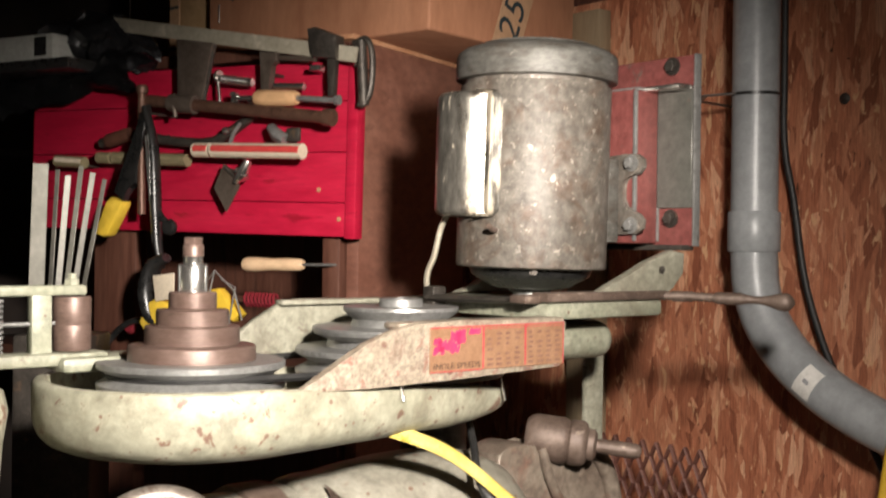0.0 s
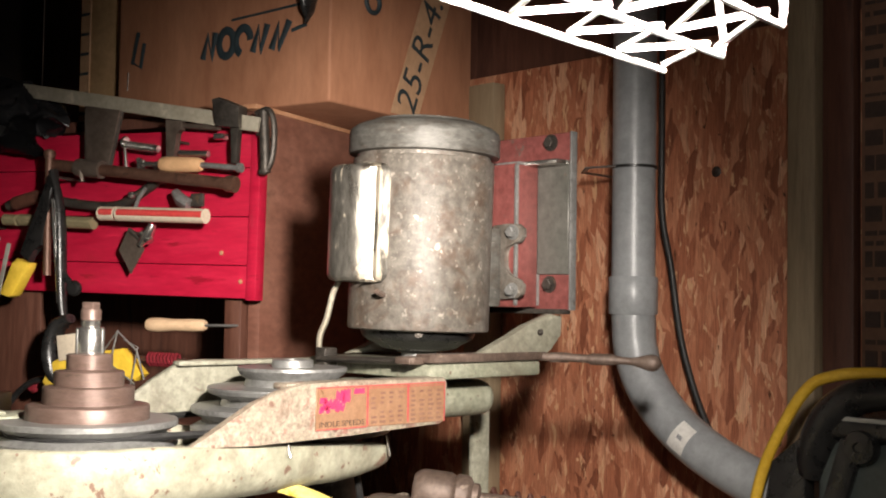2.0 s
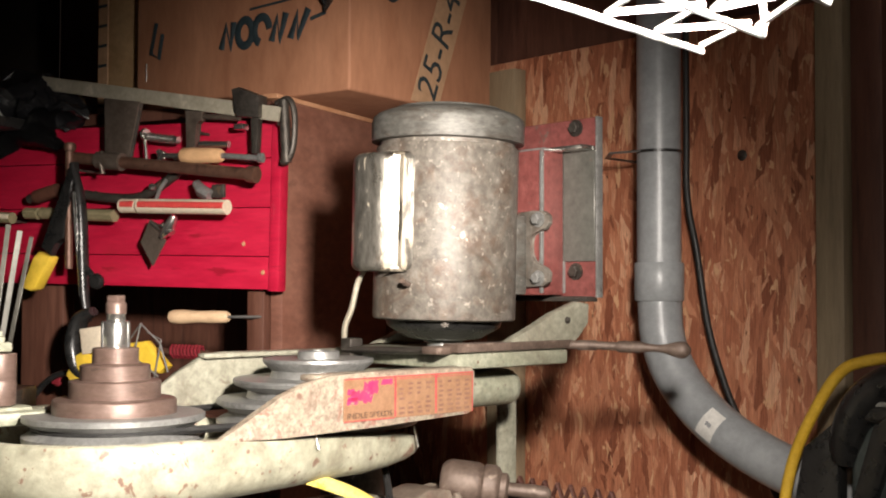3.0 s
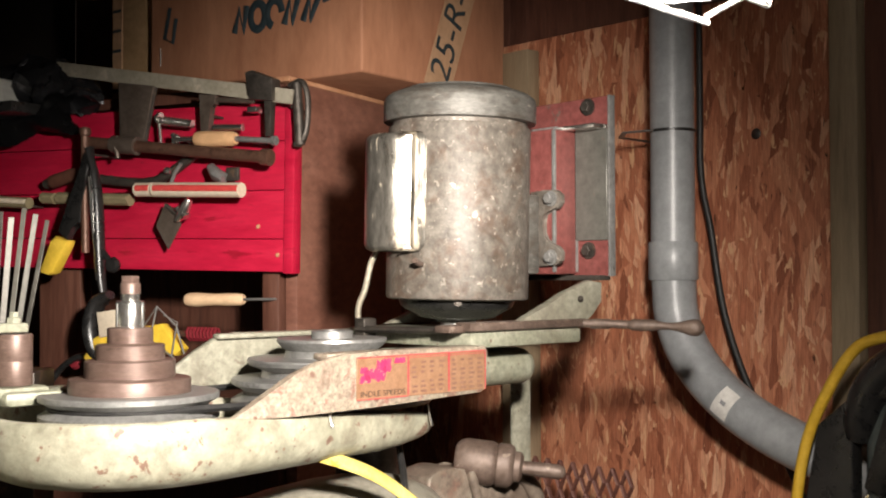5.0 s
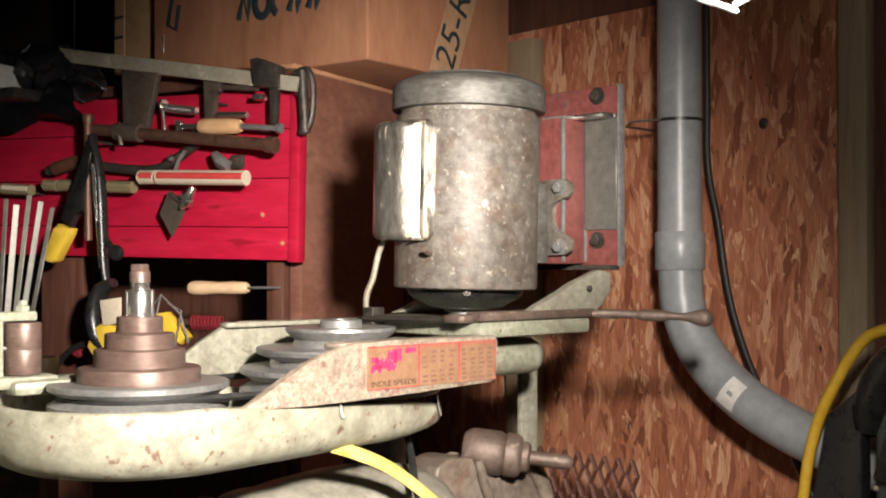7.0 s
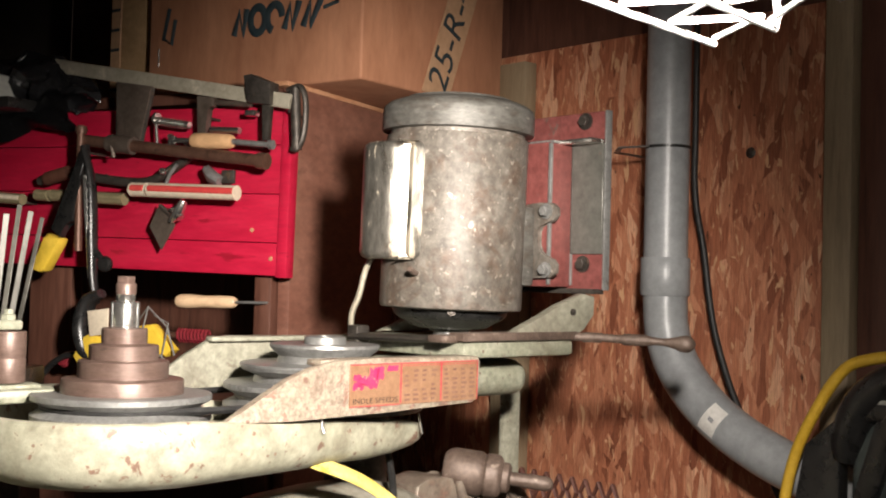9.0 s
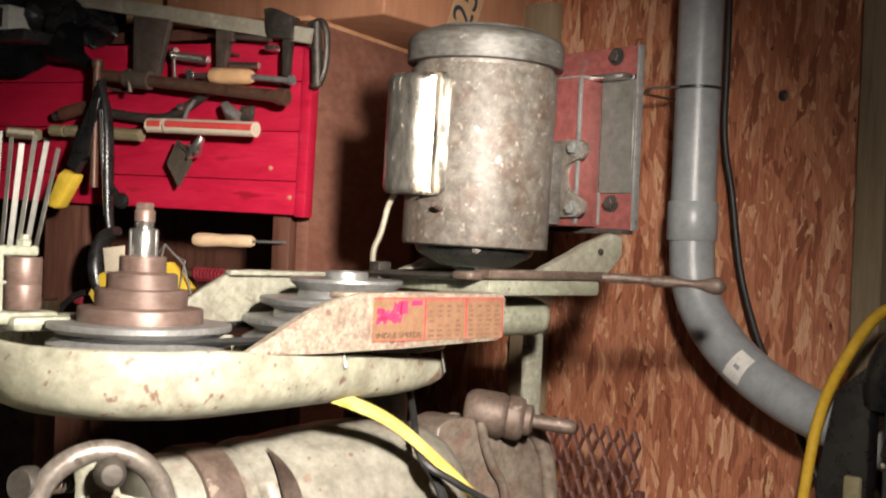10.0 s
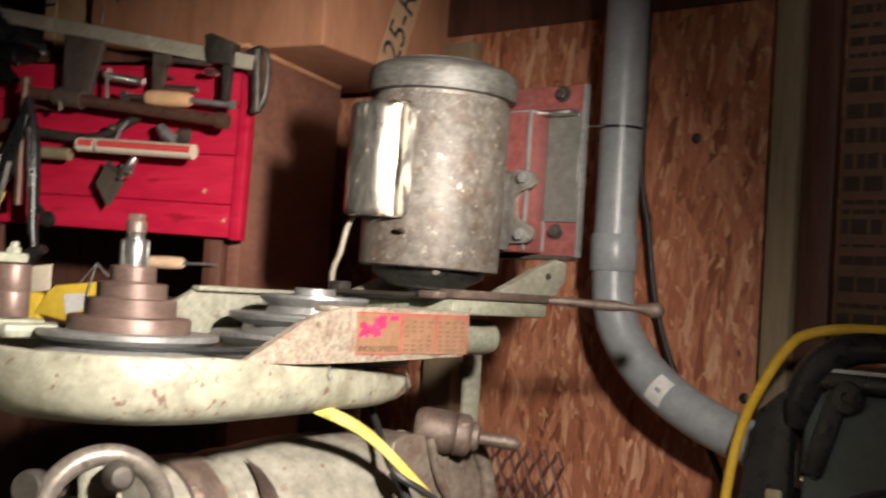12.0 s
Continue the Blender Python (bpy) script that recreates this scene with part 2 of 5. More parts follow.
GREEN_CASE = surface("dark_green_grey_plastic", (0.040, 0.050, 0.047), (0.055, 0.066, 0.062), 30, 0.45, 0, 0.1)
CARD_TAN = surface("tan_cardboard", (0.34, 0.21, 0.10), (0.42, 0.27, 0.14), 20, 0.7, 0, 0.15, (0.28, 0.16, 0.08), 9, 0.58, rough_var=0.08, spot_soft=0.2)
BRONZE_IRON = surface("brown_grey_cast_iron", (0.115, 0.088, 0.07), (0.17, 0.135, 0.11), 40, 0.42, 0.5, 0.3, (0.24, 0.19, 0.15), 50, 0.66)
RUST_PIPE = surface("rusty_brown_pipe", (0.10, 0.05, 0.034), (0.165, 0.088, 0.06), 45, 0.42, 0.4, 0.3, (0.07, 0.035, 0.025), 40, 0.6)
RUST_MESH = surface("rusty_expanded_metal", (0.085, 0.030, 0.021), (0.14, 0.056, 0.039), 45, 0.6, 0.2, 0.3)
BONE = surface("cream_plastic", (0.62, 0.53, 0.40), (0.68, 0.59, 0.46), 40, 0.4, 0, 0.1)
OLIVE = surface("dull_olive_handle", (0.20, 0.17, 0.095), (0.26, 0.22, 0.13), 40, 0.45, 0, 0.15)
DARK_RED = surface("dull_crimson_plastic", (0.16, 0.014, 0.022), (0.21, 0.022, 0.03), 40, 0.4, 0, 0.1)
STRIPE_RED = surface("tool_red", (0.55, 0.05, 0.05), (0.62, 0.08, 0.07), 40, 0.4, 0, 0.1)
PALE_WOOD = surface("pale_turned_wood", (0.64, 0.44, 0.27), (0.72, 0.52, 0.33), 30, 0.4, 0, 0.1, stretch=(0.4, 1, 1))
BLACK_BAG = surface("black_plastic_film", (0.008, 0.008, 0.009), (0.015, 0.015, 0.016), 30, 0.22, 0, 0.3)
METER_GREY = surface("pale_grey_plastic", (0.30, 0.30, 0.27), (0.36, 0.36, 0.33), 30, 0.45, 0, 0.1)
YELLOW_PALE = surface("pale_yellow_hose", (0.62, 0.47, 0.10), (0.72, 0.58, 0.18), 24, 0.24, 0, 0.15, (0.42, 0.31, 0.06), 22, 0.62, rough_var=0.08)
YELLOW_CORD = surface("ochre_yellow_cord", (0.55, 0.33, 0.025), (0.62, 0.39, 0.04), 30, 0.45, 0, 0.1)
SHEET = surface("browned_paper", (0.13, 0.065, 0.038), (0.18, 0.095, 0.058), 12, 0.7, 0, 0.1, (0.09, 0.045, 0.028), 8, 0.55, spot_soft=0.15)
SHEET_INK = surface("faded_type", (0.035, 0.02, 0.015), (0.06, 0.035, 0.025), 40, 0.7)
# near-black instead of brown: the north wall's shade is put into its colour
SHADE_WALL = surface("shade_black_boards", (0.022, 0.015, 0.012), (0.035, 0.024, 0.019), 10, 0.8, 0, 0.2)
BOUNCE_PALE = surface("pale_bounce_wall", (0.50, 0.46, 0.40), (0.58, 0.54, 0.48), 6, 0.8, 0, 0.2)
CONCRETE = surface("bare_concrete", (0.22, 0.21, 0.19), (0.30, 0.28, 0.26), 5, 0.8, 0, 0.3, (0.16, 0.15, 0.14), 3, 0.6)
WIRE_WHITE = surface("white_coated_wire", (0.78, 0.77, 0.74), (0.84, 0.83, 0.80), 40, 0.4, 0, 0.05)
GLOW = glow_material("lit_bulb", (1.0, 0.915, 0.83), 330)


# ---- making meshes ----
SEAT = {}


def thing(name, at, label="", category="", group="", kind=""):
    ob = new(name)
    ob.location = at
    SEAT[ob] = Vector(at)
    ob.empty_display_size = 0.05
    return tagged(ob, label, category, group, kind)


def part(name, bm, material, parent=None, label="", smooth=38, tags=None):
    """One mesh object out of bm (in world metres), its origin at its middle."""
    bmesh.ops.recalc_face_normals(bm, faces=bm.faces[:])
    for e in bm.edges:
        if len(e.link_faces) == 2:
            e.smooth = e.calc_face_angle(0) < radians(smooth)
    for f in bm.faces:
        f.smooth = True
    lo = Vector([min(v.co[i] for v in bm.verts) for i in range(3)])
    hi = Vector([max(v.co[i] for v in bm.verts) for i in range(3)])
    mid = (lo + hi) / 2
    bm.transform(Matrix.Translation(-mid))
    me = bpy.data.meshes.new(name)
    bm.to_mesh(me)
    bm.free()
    me.materials.append(material)
    ob = new(name, me)
    SEAT[ob] = mid
    ob.location = mid
    if parent:
        ob.parent = parent
        ob.matrix_parent_inverse = Matrix.Translation(-SEAT[parent])
    if label:
        ob["label"] = label
    if tags:
        tagged(ob, **tags)
    return ob


def joined(*bms):
    out = bmesh.new()
    for b in bms:
        me = bpy.data.meshes.new("tmp")
        b.to_mesh(me)
        b.free()
        out.from_mesh(me)
        bpy.data.meshes.remove(me)
    return out


def box(x0, x1, y0, y1, z0, z1, bevel=0.002, m=None, seg=2):
    bm = bmesh.new()
    bmesh.ops.create_cube(bm, size=1)
    for v in bm.verts:
        v.co = Vector(((x0 + x1) / 2 + v.co.x * (x1 - x0), (y0 + y1) / 2 + v.co.y * (y1 - y0), (z0 + z1) / 2 + v.co.z * (z1 - z0)))
    if bevel:
        bmesh.ops.bevel(bm, geom=bm.edges[:], offset=bevel, segments=seg, affect="EDGES", profile=0.5)
    if m:
        bm.transform(m)
    return bm


def lathe(profile, m=None, seg=40, close=True):
    """Turns (radius, height) pairs about z."""
    bm = bmesh.new()
    rings = []
    for r, z in profile:
        if r < 1e-6:
            rings.append([bm.verts.new((0, 0, z))])
        else:
            rings.append([bm.verts.new((r * math.cos(2 * math.pi * k / seg), r * math.sin(2 * math.pi * k / seg), z)) for k in range(seg)])
    for a, b in zip(rings, rings[1:]):
        for k in range(seg):
            j = (k + 1) % seg
            if len(a) == 1 and len(b) == 1:
                continue
            if len(a) == 1:
                bm.faces.new((a[0], b[j], b[k]))
            elif len(b) == 1:
                bm.faces.new((a[k], a[j], b[0]))
            else:
                bm.faces.new((a[k], a[j], b[j], b[k]))
    for ring in (rings[0], rings[-1]):
        if close and len(ring) > 1:
            bm.faces.new(ring)
    if m:
        bm.transform(m)
    return bm


def prism(outline, a, b, bevel=0.0, m=None, seg=2):
    """An outline of (x, y) pulled from z=a to z=b."""
    bm = bmesh.new()
    lo = [bm.verts.new((x, y, a)) for x, y in outline]
    hi = [bm.verts.new((x, y, b)) for x, y in outline]
    bm.faces.new(lo[::-1])
    bm.faces.new(hi)
    k = len(outline)
    for i in range(k):
        j = (i + 1) % k
        bm.faces.new((lo[i], lo[j], hi[j], hi[i]))
    if bevel:
        rim = [e for e in bm.edges if abs(e.verts[0].co.z - e.verts[1].co.z) < 1e-7]
        bmesh.ops.bevel(bm, geom=rim, offset=bevel, segments=seg, affect="EDGES", profile=0.5)
    if m:
        bm.transform(m)
    return bm


def spline(points, steps=8):
    """Catmull-Rom through the points."""
    p = [Vector(q) for q in points]
    p = [2 * p[0] - p[1]] + p + [2 * p[-1] - p[-2]]
    out = []
    for i in range(1, len(p) - 2):
        for s in range(steps):
            t = s / steps
            a, b, c, d = p[i - 1:i + 3]
            out.append(0.5 * (2 * b + (c - a) * t + (2 * a - 5 * b + 4 * c - d) * t * t + (3 * b - a - 3 * c + d) * t ** 3))
    return out + [p[-2]]


def tube(points, radius, m=None, seg=12, flat=1.0, up=(0, 0, 1)):
    """Sweeps a round (or, with flat < 1, flattened) section along the points; radius may be one number or one a point."""
    pts = [Vector(q) for q in points]
    rad = radius if isinstance(radius, (list, tuple)) else [radius] * len(pts)
    bm = bmesh.new()
    rings, side = [], None
    for i, q in enumerate(pts):
        d = (pts[min(i + 1, len(pts) - 1)] - pts[max(i - 1, 0)]).normalized()
        if side is None:
            ref = Vector(up)
            if abs(ref.dot(d)) > 0.95:
                ref = Vector((1, 0, 0))
            side = d.cross(ref).normalized()
        side = (side - d * side.dot(d)).normalized()
        other = side.cross(d)
        rings.append([bm.verts.new(q + rad[i] * (math.cos(2 * math.pi * k / seg) * side + flat * math.sin(2 * math.pi * k / seg) * other)) for k in range(seg)])
    for a, b in zip(rings, rings[1:]):
        for k in range(seg):
            j = (k + 1) % seg
            bm.faces.new((a[k], a[j], b[j], b[k]))
    bm.faces.new(rings[0][::-1])
    bm.faces.new(rings[-1])
    if m:
        bm.transform(m)
    return bm


def ring_tube(radius, wire, m=None, seg=40, side=10):
    bm = bmesh.new()
    rings = []
    for i in range(seg):
        a = 2 * math.pi * i / seg
        rings.append([bm.verts.new(((radius + wire * math.cos(b)) * math.cos(a), (radius + wire * math.cos(b)) * math.sin(a), wire * math.sin(b)))
                      for b in (2 * math.pi * k / side for k in range(side))])
    for i in range(seg):
        a, b = rings[i], rings[(i + 1) % seg]
        for k in range(side):
            j = (k + 1) % side
            bm.faces.new((a[k], b[k], b[j], a[j]))
    if m:
        bm.transform(m)
    return bm


def axis(at, to, spin=0):
    """The matrix that lays z along to, at that place."""
    return Matrix.Translation(at) @ Vector(to).to_track_quat("Z", "Y").to_matrix().to_4x4() @ Matrix.Rotation(spin, 4, "Z")


def rough_up(bm, amount, size):
    for v in bm.verts:
        v.co += amount * Vector(noise.noise_vector(v.co / size))
    return bm


def hexhead(at, to, r=0.007, h=0.005):
    """A bolt's washer and six-sided head."""
    a = axis(at, to)
    w = lathe([(0, -0.0015), (r * 1.45, -0.0015), (r * 1.45, 0.0012), (0, 0.0012)], a, 20)
    outline = [(r * math.cos(k * math.pi / 3), r * math.sin(k * math.pi / 3)) for k in range(6)]
    return joined(w, prism(outline, 0.001, h, 0.0008, a, 1))


# ---- the room ----
U, V = M.to_3x3() @ Vector((1, 0, 0)), M.to_3x3() @ Vector((0, 1, 0))
WALL = 0.914
part("wall_upper", box(WALL + 0.016, WALL + 0.06, -2.6, 2.2, 0, 2.5, 0, M), BROWN_WOOD, tags=dict(label="dark brown boarded wall above the sheet", category="wall", kind="structure"))
part("wall_east", box(WALL, WALL + 0.014, -2.58, 2.18, 0, 1.897, 0.001, M), OSB, tags=dict(label="reddish strand board sheet wall, worn and stained", category="wall", kind="structure"))
part("wall_north", box(-2.4, WALL + 0.015, 2.2, 2.3, 0, 2.5, 0, M), SHADE_WALL, tags=dict(label="wooden wall with its shade put into near-black boards", category="wall", kind="structure"))
# the next two walls are unseen, pale only to bounce light back in
part("wall_south", box(-2.4, WALL + 0.02, -2.7, -2.6, 0, 2.5, 0, M), BOUNCE_PALE, tags=dict(label="unseen wall behind the camera, made pale to bounce light", category="wall", kind="structure"))
part("wall_west", box(-2.5, -2.4, -2.7, 2.3, 0, 2.5, 0, M), BOUNCE_PALE, tags=dict(label="unseen wall behind the camera, made pale to bounce light", category="wall", kind="structure"))
part("floor", box(-2.5, WALL + 0.02, -2.7, 2.3, -0.1, 0, 0, M), CONCRETE, tags=dict(label="bare grey concrete workshop floor", category="floor", kind="structure"))
part("ceiling", box(-2.5, WALL + 0.02, -2.7, 2.3, 2.5, 2.6, 0, M), BROWN_WOOD, tags=dict(label="dark bare wooden ceiling boards", category="ceiling", kind="structure"))


# ---- the drill press: guard, pulleys, motor, head ----
def guard_outline(r, half, tip, n=40):
    """Round about the spindle, narrowing along u to a blunt tip."""
    a0 = math.acos(max(-1, min(1, (r - half) / tip))) if tip > 0 else 1.5
    pts = [(r * math.cos(a), r * math.sin(a)) for a in (a0 + (2 * math.pi - 2 * a0) * k / n for k in range(n + 1))]
    pts += [(tip * f, -(r * math.sin(a0) * (1 - f) + half * f) - (0.012 * math.sin(math.pi * f))) for f in (0.45, 0.6, 0.75, 0.88)]
    pts += [(tip + half * 0.45 * math.sin(b), -half * math.cos(b)) for b in (math.pi * k / 8 for k in range(9))]
    pts += [(tip * f, (r * math.sin(a0) * (1 - f) + half * f) + (0.012 * math.sin(math.pi * f))) for f in (0.88, 0.75, 0.6, 0.45)]
    return pts


def guard_tray():
    """The cast tray: rounded below, open above, with a thick rim."""
    outer, inner = guard_outline(0.131, 0.072, 0.292), guard_outline(0.121, 0.062, 0.290)
    k = len(outer)
    bm = bmesh.new()

    def low(x):
        return 1.3285 if x < 0.05 else 1.3285 + 0.0045 * min(1, (x - 0.05) / 0.22)

    def high(x):
        return 1.3865 if x < 0.0 else 1.3865 - 0.0205 * min(1, x / 0.30)

    def squeeze(x, z):
        """Rounds the blunt tip off above and below."""
        f = max(0.0, min(1.0, (x - 0.264) / 0.054))
        return 1.3495 + (z - 1.3495) * math.sqrt(max(0.02, 1 - f * f))
    loops = []
    for inset, h in ((0.034, 0.0), (0.022, 0.025), (0.012, 0.10), (0.005, 0.22), (0.001, 0.38), (0.0, 0.55), (0.0, 0.95), (0.0025, 1.0)):
        ring = []
        for x, y in outer:
            d = Vector((x - 0.09 * (1 if x > 0.15 else 0), y)).normalized() if x < 0.1 else Vector((0.35 if x > 0.285 else 0.0, 1 if y > 0 else -1)).normalized()
            ring.append(bm.verts.new((x - d.x * inset, y - d.y * inset * (1 if x < 0.2 else 0.5), squeeze(x, low(x) + (high(x) - low(x)) * h))))
        loops.append(ring)
    for h in (1.0, 0.55):
        loops.append([bm.verts.new((x, y, squeeze(x, low(x) + (high(x) - low(x)) * h))) for x, y in inner])
    for a, b in zip(loops, loops[1:]):
        for i in range(k):
            j = (i + 1) % k
            bm.faces.new((a[i], a[j], b[j], b[i]))
    bm.faces.new(loops[0][::-1])
    bm.faces.new(loops[-1])
    rough_up(bm, 0.0005, 0.04)
    bm.transform(M)
    return bm


def side_guard(y, profile, depth, lip):
    """A cast cover on edge: the profile (x, z) as a thick wall, with a lip folded inwards along its top."""
    flip = Matrix(((1, 0, 0, 0), (0, 0, 1, 0), (0, 1, 0, 0), (0, 0, 0, 1)))
    return prism(profile, y - depth / 2, y + depth / 2, 0.003, M @ flip, 2)


press = thing("drill_press", M @ Vector((0.62, 0.02, 0)), "old drill press with chipped cream paint and open step pulleys", "drill press")
tray = part("belt_guard", guard_tray(), CREAM, press, "cream cast belt guard with rust freckles", 50)

# front cover with the speed plate, sloping down into the tray
FRONT = [(0.026, 1.381), (0.10, 1.3805), (0.20, 1.3825), (0.322, 1.3862), (0.329, 1.390), (0.332, 1.428), (0.328, 1.4335), (0.20, 1.4345), (0.148, 1.4325),
         (0.122, 1.428), (0.098, 1.4185), (0.072, 1.4045), (0.045, 1.3895)]
cover = part("front_cover", joined(side_guard(-0.119, FRONT, 0.010, 0), box(0.135, 0.328, -0.117, -0.094, 1.4275, 1.4335, 0.002, M)), CREAM_WORN, press,
             "cream cover with rubbed red paint")
part("pin", tube([(0.14, -0.113, 1.384), (0.1405, -0.115, 1.371), (0.141, -0.117, 1.366)], 0.0018, M, 8), BRIGHT, cover)
part("pin", tube([(0.292, -0.075, 1.372), (0.294, -0.077, 1.358), (0.295, -0.078, 1.351)], 0.0012, M, 8), BRIGHT, tray)
BACK = [(0.085, 1.385), (0.35, 1.385), (0.352, 1.437), (0.34, 1.443), (0.175, 1.444), (0.155, 1.441), (0.125, 1.424), (0.10, 1.408)]
part("back_cover", joined(side_guard(0.112, BACK, 0.010, 0), box(0.15, 0.345, 0.098, 0.112, 1.438, 1.4435, 0.002, M)), GREEN_GREY, press, "dull green-grey back cover")
# the blunt rear end of the guard, under the motor base
part("guard_end", rough_up(box(0.31, 0.462, -0.074, 0.06, 1.383, 1.424, 0.0195, M, 6), 0.001, 0.03), GREEN_CREAM, press)


def plate_label():
    """The worn speed plate: tan ground, red rules and blotches, rows of figures worn past reading."""
    y = -0.1245
    base = part("speed_plate", box(0.163, 0.3265, y - 0.0006, y + 0.001, 1.3895, 1.4295, 0.0004, M, 1), PLATE_TAN, cover, "worn tan and red speed plate")
    reds = [box(a, b, y - 0.0010, y - 0.0004, c, d, 0, M) for a, b, c, d in (
        (0.163, 0.3265, 1.4282, 1.4295), (0.3255, 0.3265, 1.3895, 1.4295), (0.2235, 0.2255, 1.391, 1.4285), (0.2755, 0.2775, 1.391, 1.4285),
        (0.163, 0.2235, 1.3895, 1.3905), (0.2255, 0.326, 1.4262, 1.4268))]
    part("rule", joined(*reds), PLATE_RED, base)
    rnd = random.Random(5)
    blots = []
    for a, b, c, d in ((0.166, 0.180, 1.4045, 1.4125), (0.170, 0.187, 1.408, 1.4185), (0.185, 0.197, 1.405, 1.4265), (0.194, 0.204, 1.4135, 1.4275), (0.207, 0.2215, 1.4215, 1.4275), (0.1665, 0.176, 1.414, 1.420)):
        outline = [(a + (b - a) * px, c + (d - c) * pz) for px, pz in ((0, 0.1), (0.3, 0), (0.5, 0.12), (0.8, 0.02), (1, 0.3), (0.9, 0.55), (1, 0.9), (0.6, 1), (0.45, 0.86), (0.15, 1), (0.05, 0.6))]
        flip = Matrix(((1, 0, 0, 0), (0, 0, 1, 0), (0, 1, 0, 0), (0, 0, 0, 1)))
        blots.append(prism(outline, y - 0.0009, y - 0.0004, 0, M @ flip))
    part("red_patch", joined(*blots), PLATE_PINK, base)
    bars = []
    for x0, cols, w in ((0.229, 4, 0.0075), (0.2805, 4, 0.0075)):
        for c in range(cols):
            for r in range(7):
                if rnd.random() < 0.12:
                    continue
                a = x0 + c * 0.0115 + rnd.uniform(-0.0006, 0.0006)
                z = 1.3925 + r * 0.0046
                bars.append(box(a, a + w * rnd.uniform(0.55, 1), y - 0.0009, y - 0.0004, z, z + 0.0024, 0, M))
    tagged(part("worn_print", joined(*bars), PLATE_DARK, base), kind="stuff")
    return base


def lettering(words, size, material, parent, m, name="lettering", thick=0.0002, stretch=1.0):
    """Words in the built-in font, turned into a mesh."""
    cu = bpy.data.curves.new("words", "FONT")
    cu.body, cu.size, cu.extrude = words, size, thick
    cu.resolution_u = 3
    ob = bpy.data.objects.new("words", cu)
    scene.collection.objects.link(ob)
    me = bpy.data.meshes.new_from_object(ob.evaluated_get(bpy.context.evaluated_depsgraph_get()))
    bpy.data.objects.remove(ob)
    bpy.data.curves.remove(cu)
    bm = bmesh.new()
    bm.from_mesh(me)
    bpy.data.meshes.remove(me)
    bm.transform(m @ Matrix.Diagonal((stretch, 1, 1, 1)))
    return part(name, bm, material, parent)


PLATE_TAN = surface("worn_tan_plate", (0.25, 0.135, 0.075), (0.32, 0.185, 0.11), 60, 0.42, 0.1, 0.2, (0.44, 0.38, 0.31), 60, 0.66)
PLATE_RED = surface("faded_red_print", (0.42, 0.045, 0.06), (0.40, 0.10, 0.08), 60, 0.5, 0, 0.1)
PLATE_PINK = surface("bright_red_print", (0.55, 0.03, 0.11), (0.48, 0.05, 0.10), 70, 0.5, 0, 0.1, (0.36, 0.22, 0.14), 120, 0.58)
PLATE_BLACK = surface("dark_print", (0.05, 0.03, 0.022), (0.08, 0.045, 0.03), 80, 0.5)
PLATE_DARK = surface("dark_worn_print", (0.16, 0.08, 0.055), (0.24, 0.13, 0.09), 80, 0.5, 0, 0.1)
plate = plate_label()
lettering("INDLE SPEEDS", 0.0072, PLATE_BLACK, plate, M @ Matrix.Translation((0.1665, -0.1252, 1.3925)) @ Matrix.Rotation(radians(90), 4, "X"), "lettering", 0.0002, 1.22)


def step_pulley(at, steps, name, parent, material, groove):
    """A stepped cone of V grooves: steps are (radius, bottom z, top z)."""
    prof = [(0, steps[0][1])]
    for r, a, b in steps:
        w = (b - a)
        prof += [(r - 0.001, a), (r, a + 0.001), (r, a + w * 0.22), (r - groove, a + w * 0.46), (r - groove, a + w * 0.54), (r, a + w * 0.78), (r, b - 0.001), (r - 0.001, b)]
    prof.append((0, steps[-1][2]))
    return part(name, lathe(prof, M @ Matrix.Translation(at), 56), material, parent)


# spindle stack
spin = step_pulley((0, 0, 0), [(0.080, 1.376, 1.400)], "spindle_sheave", press, STEEL, 0.010)
cone = part("spindle_cone", lathe([(0, 1.398), (0.0535, 1.398), (0.0545, 1.399), (0.0545, 1.4115), (0.0535, 1.413), (0.052, 1.4135), (0.0405, 1.414), (0.0405, 1.4285), (0.0395, 1.4295), (0.031, 1.430),
                                   (0.031, 1.4425), (0.030, 1.4435), (0.0215, 1.444), (0.0205, 1.445), (0.0205, 1.4575), (0.0195, 1.4585), (0, 1.4585)], M, 56), BROWN_IRON, press, "browned iron step cone")
sleeve = part("spindle_sleeve", lathe([(0, 1.457), (0.0125, 1.457), (0.0130, 1.459), (0.0130, 1.481), (0.0122, 1.4825), (0.0085, 1.483), (0.0085, 1.491), (0.0090, 1.492), (0.0088, 1.497), (0, 1.4975)], M, 36), BRIGHT, press, "bright turned spindle sleeve")
part("spline_groove", joined(*[box(0.0115, 0.0134, -0.0012, 0.0012, 1.459, 1.481, 0.0003, M @ Matrix.Rotation(radians(a), 4, "Z"), 1) for a in range(0, 360, 60)]), STEEL, sleeve)
part("spindle_tip", joined(lathe([(0, 1.489), (0.0092, 1.489), (0.0092, 1.498), (0.0085, 1.499), (0, 1.499)], M, 24), box(-0.0058, 0.0058, -0.0058, 0.0058, 1.497, 1.5055, 0.001, M @ Matrix.Rotation(0.5, 4, "Z"))), BROWN_IRON, sleeve, "pinkish square spindle end")
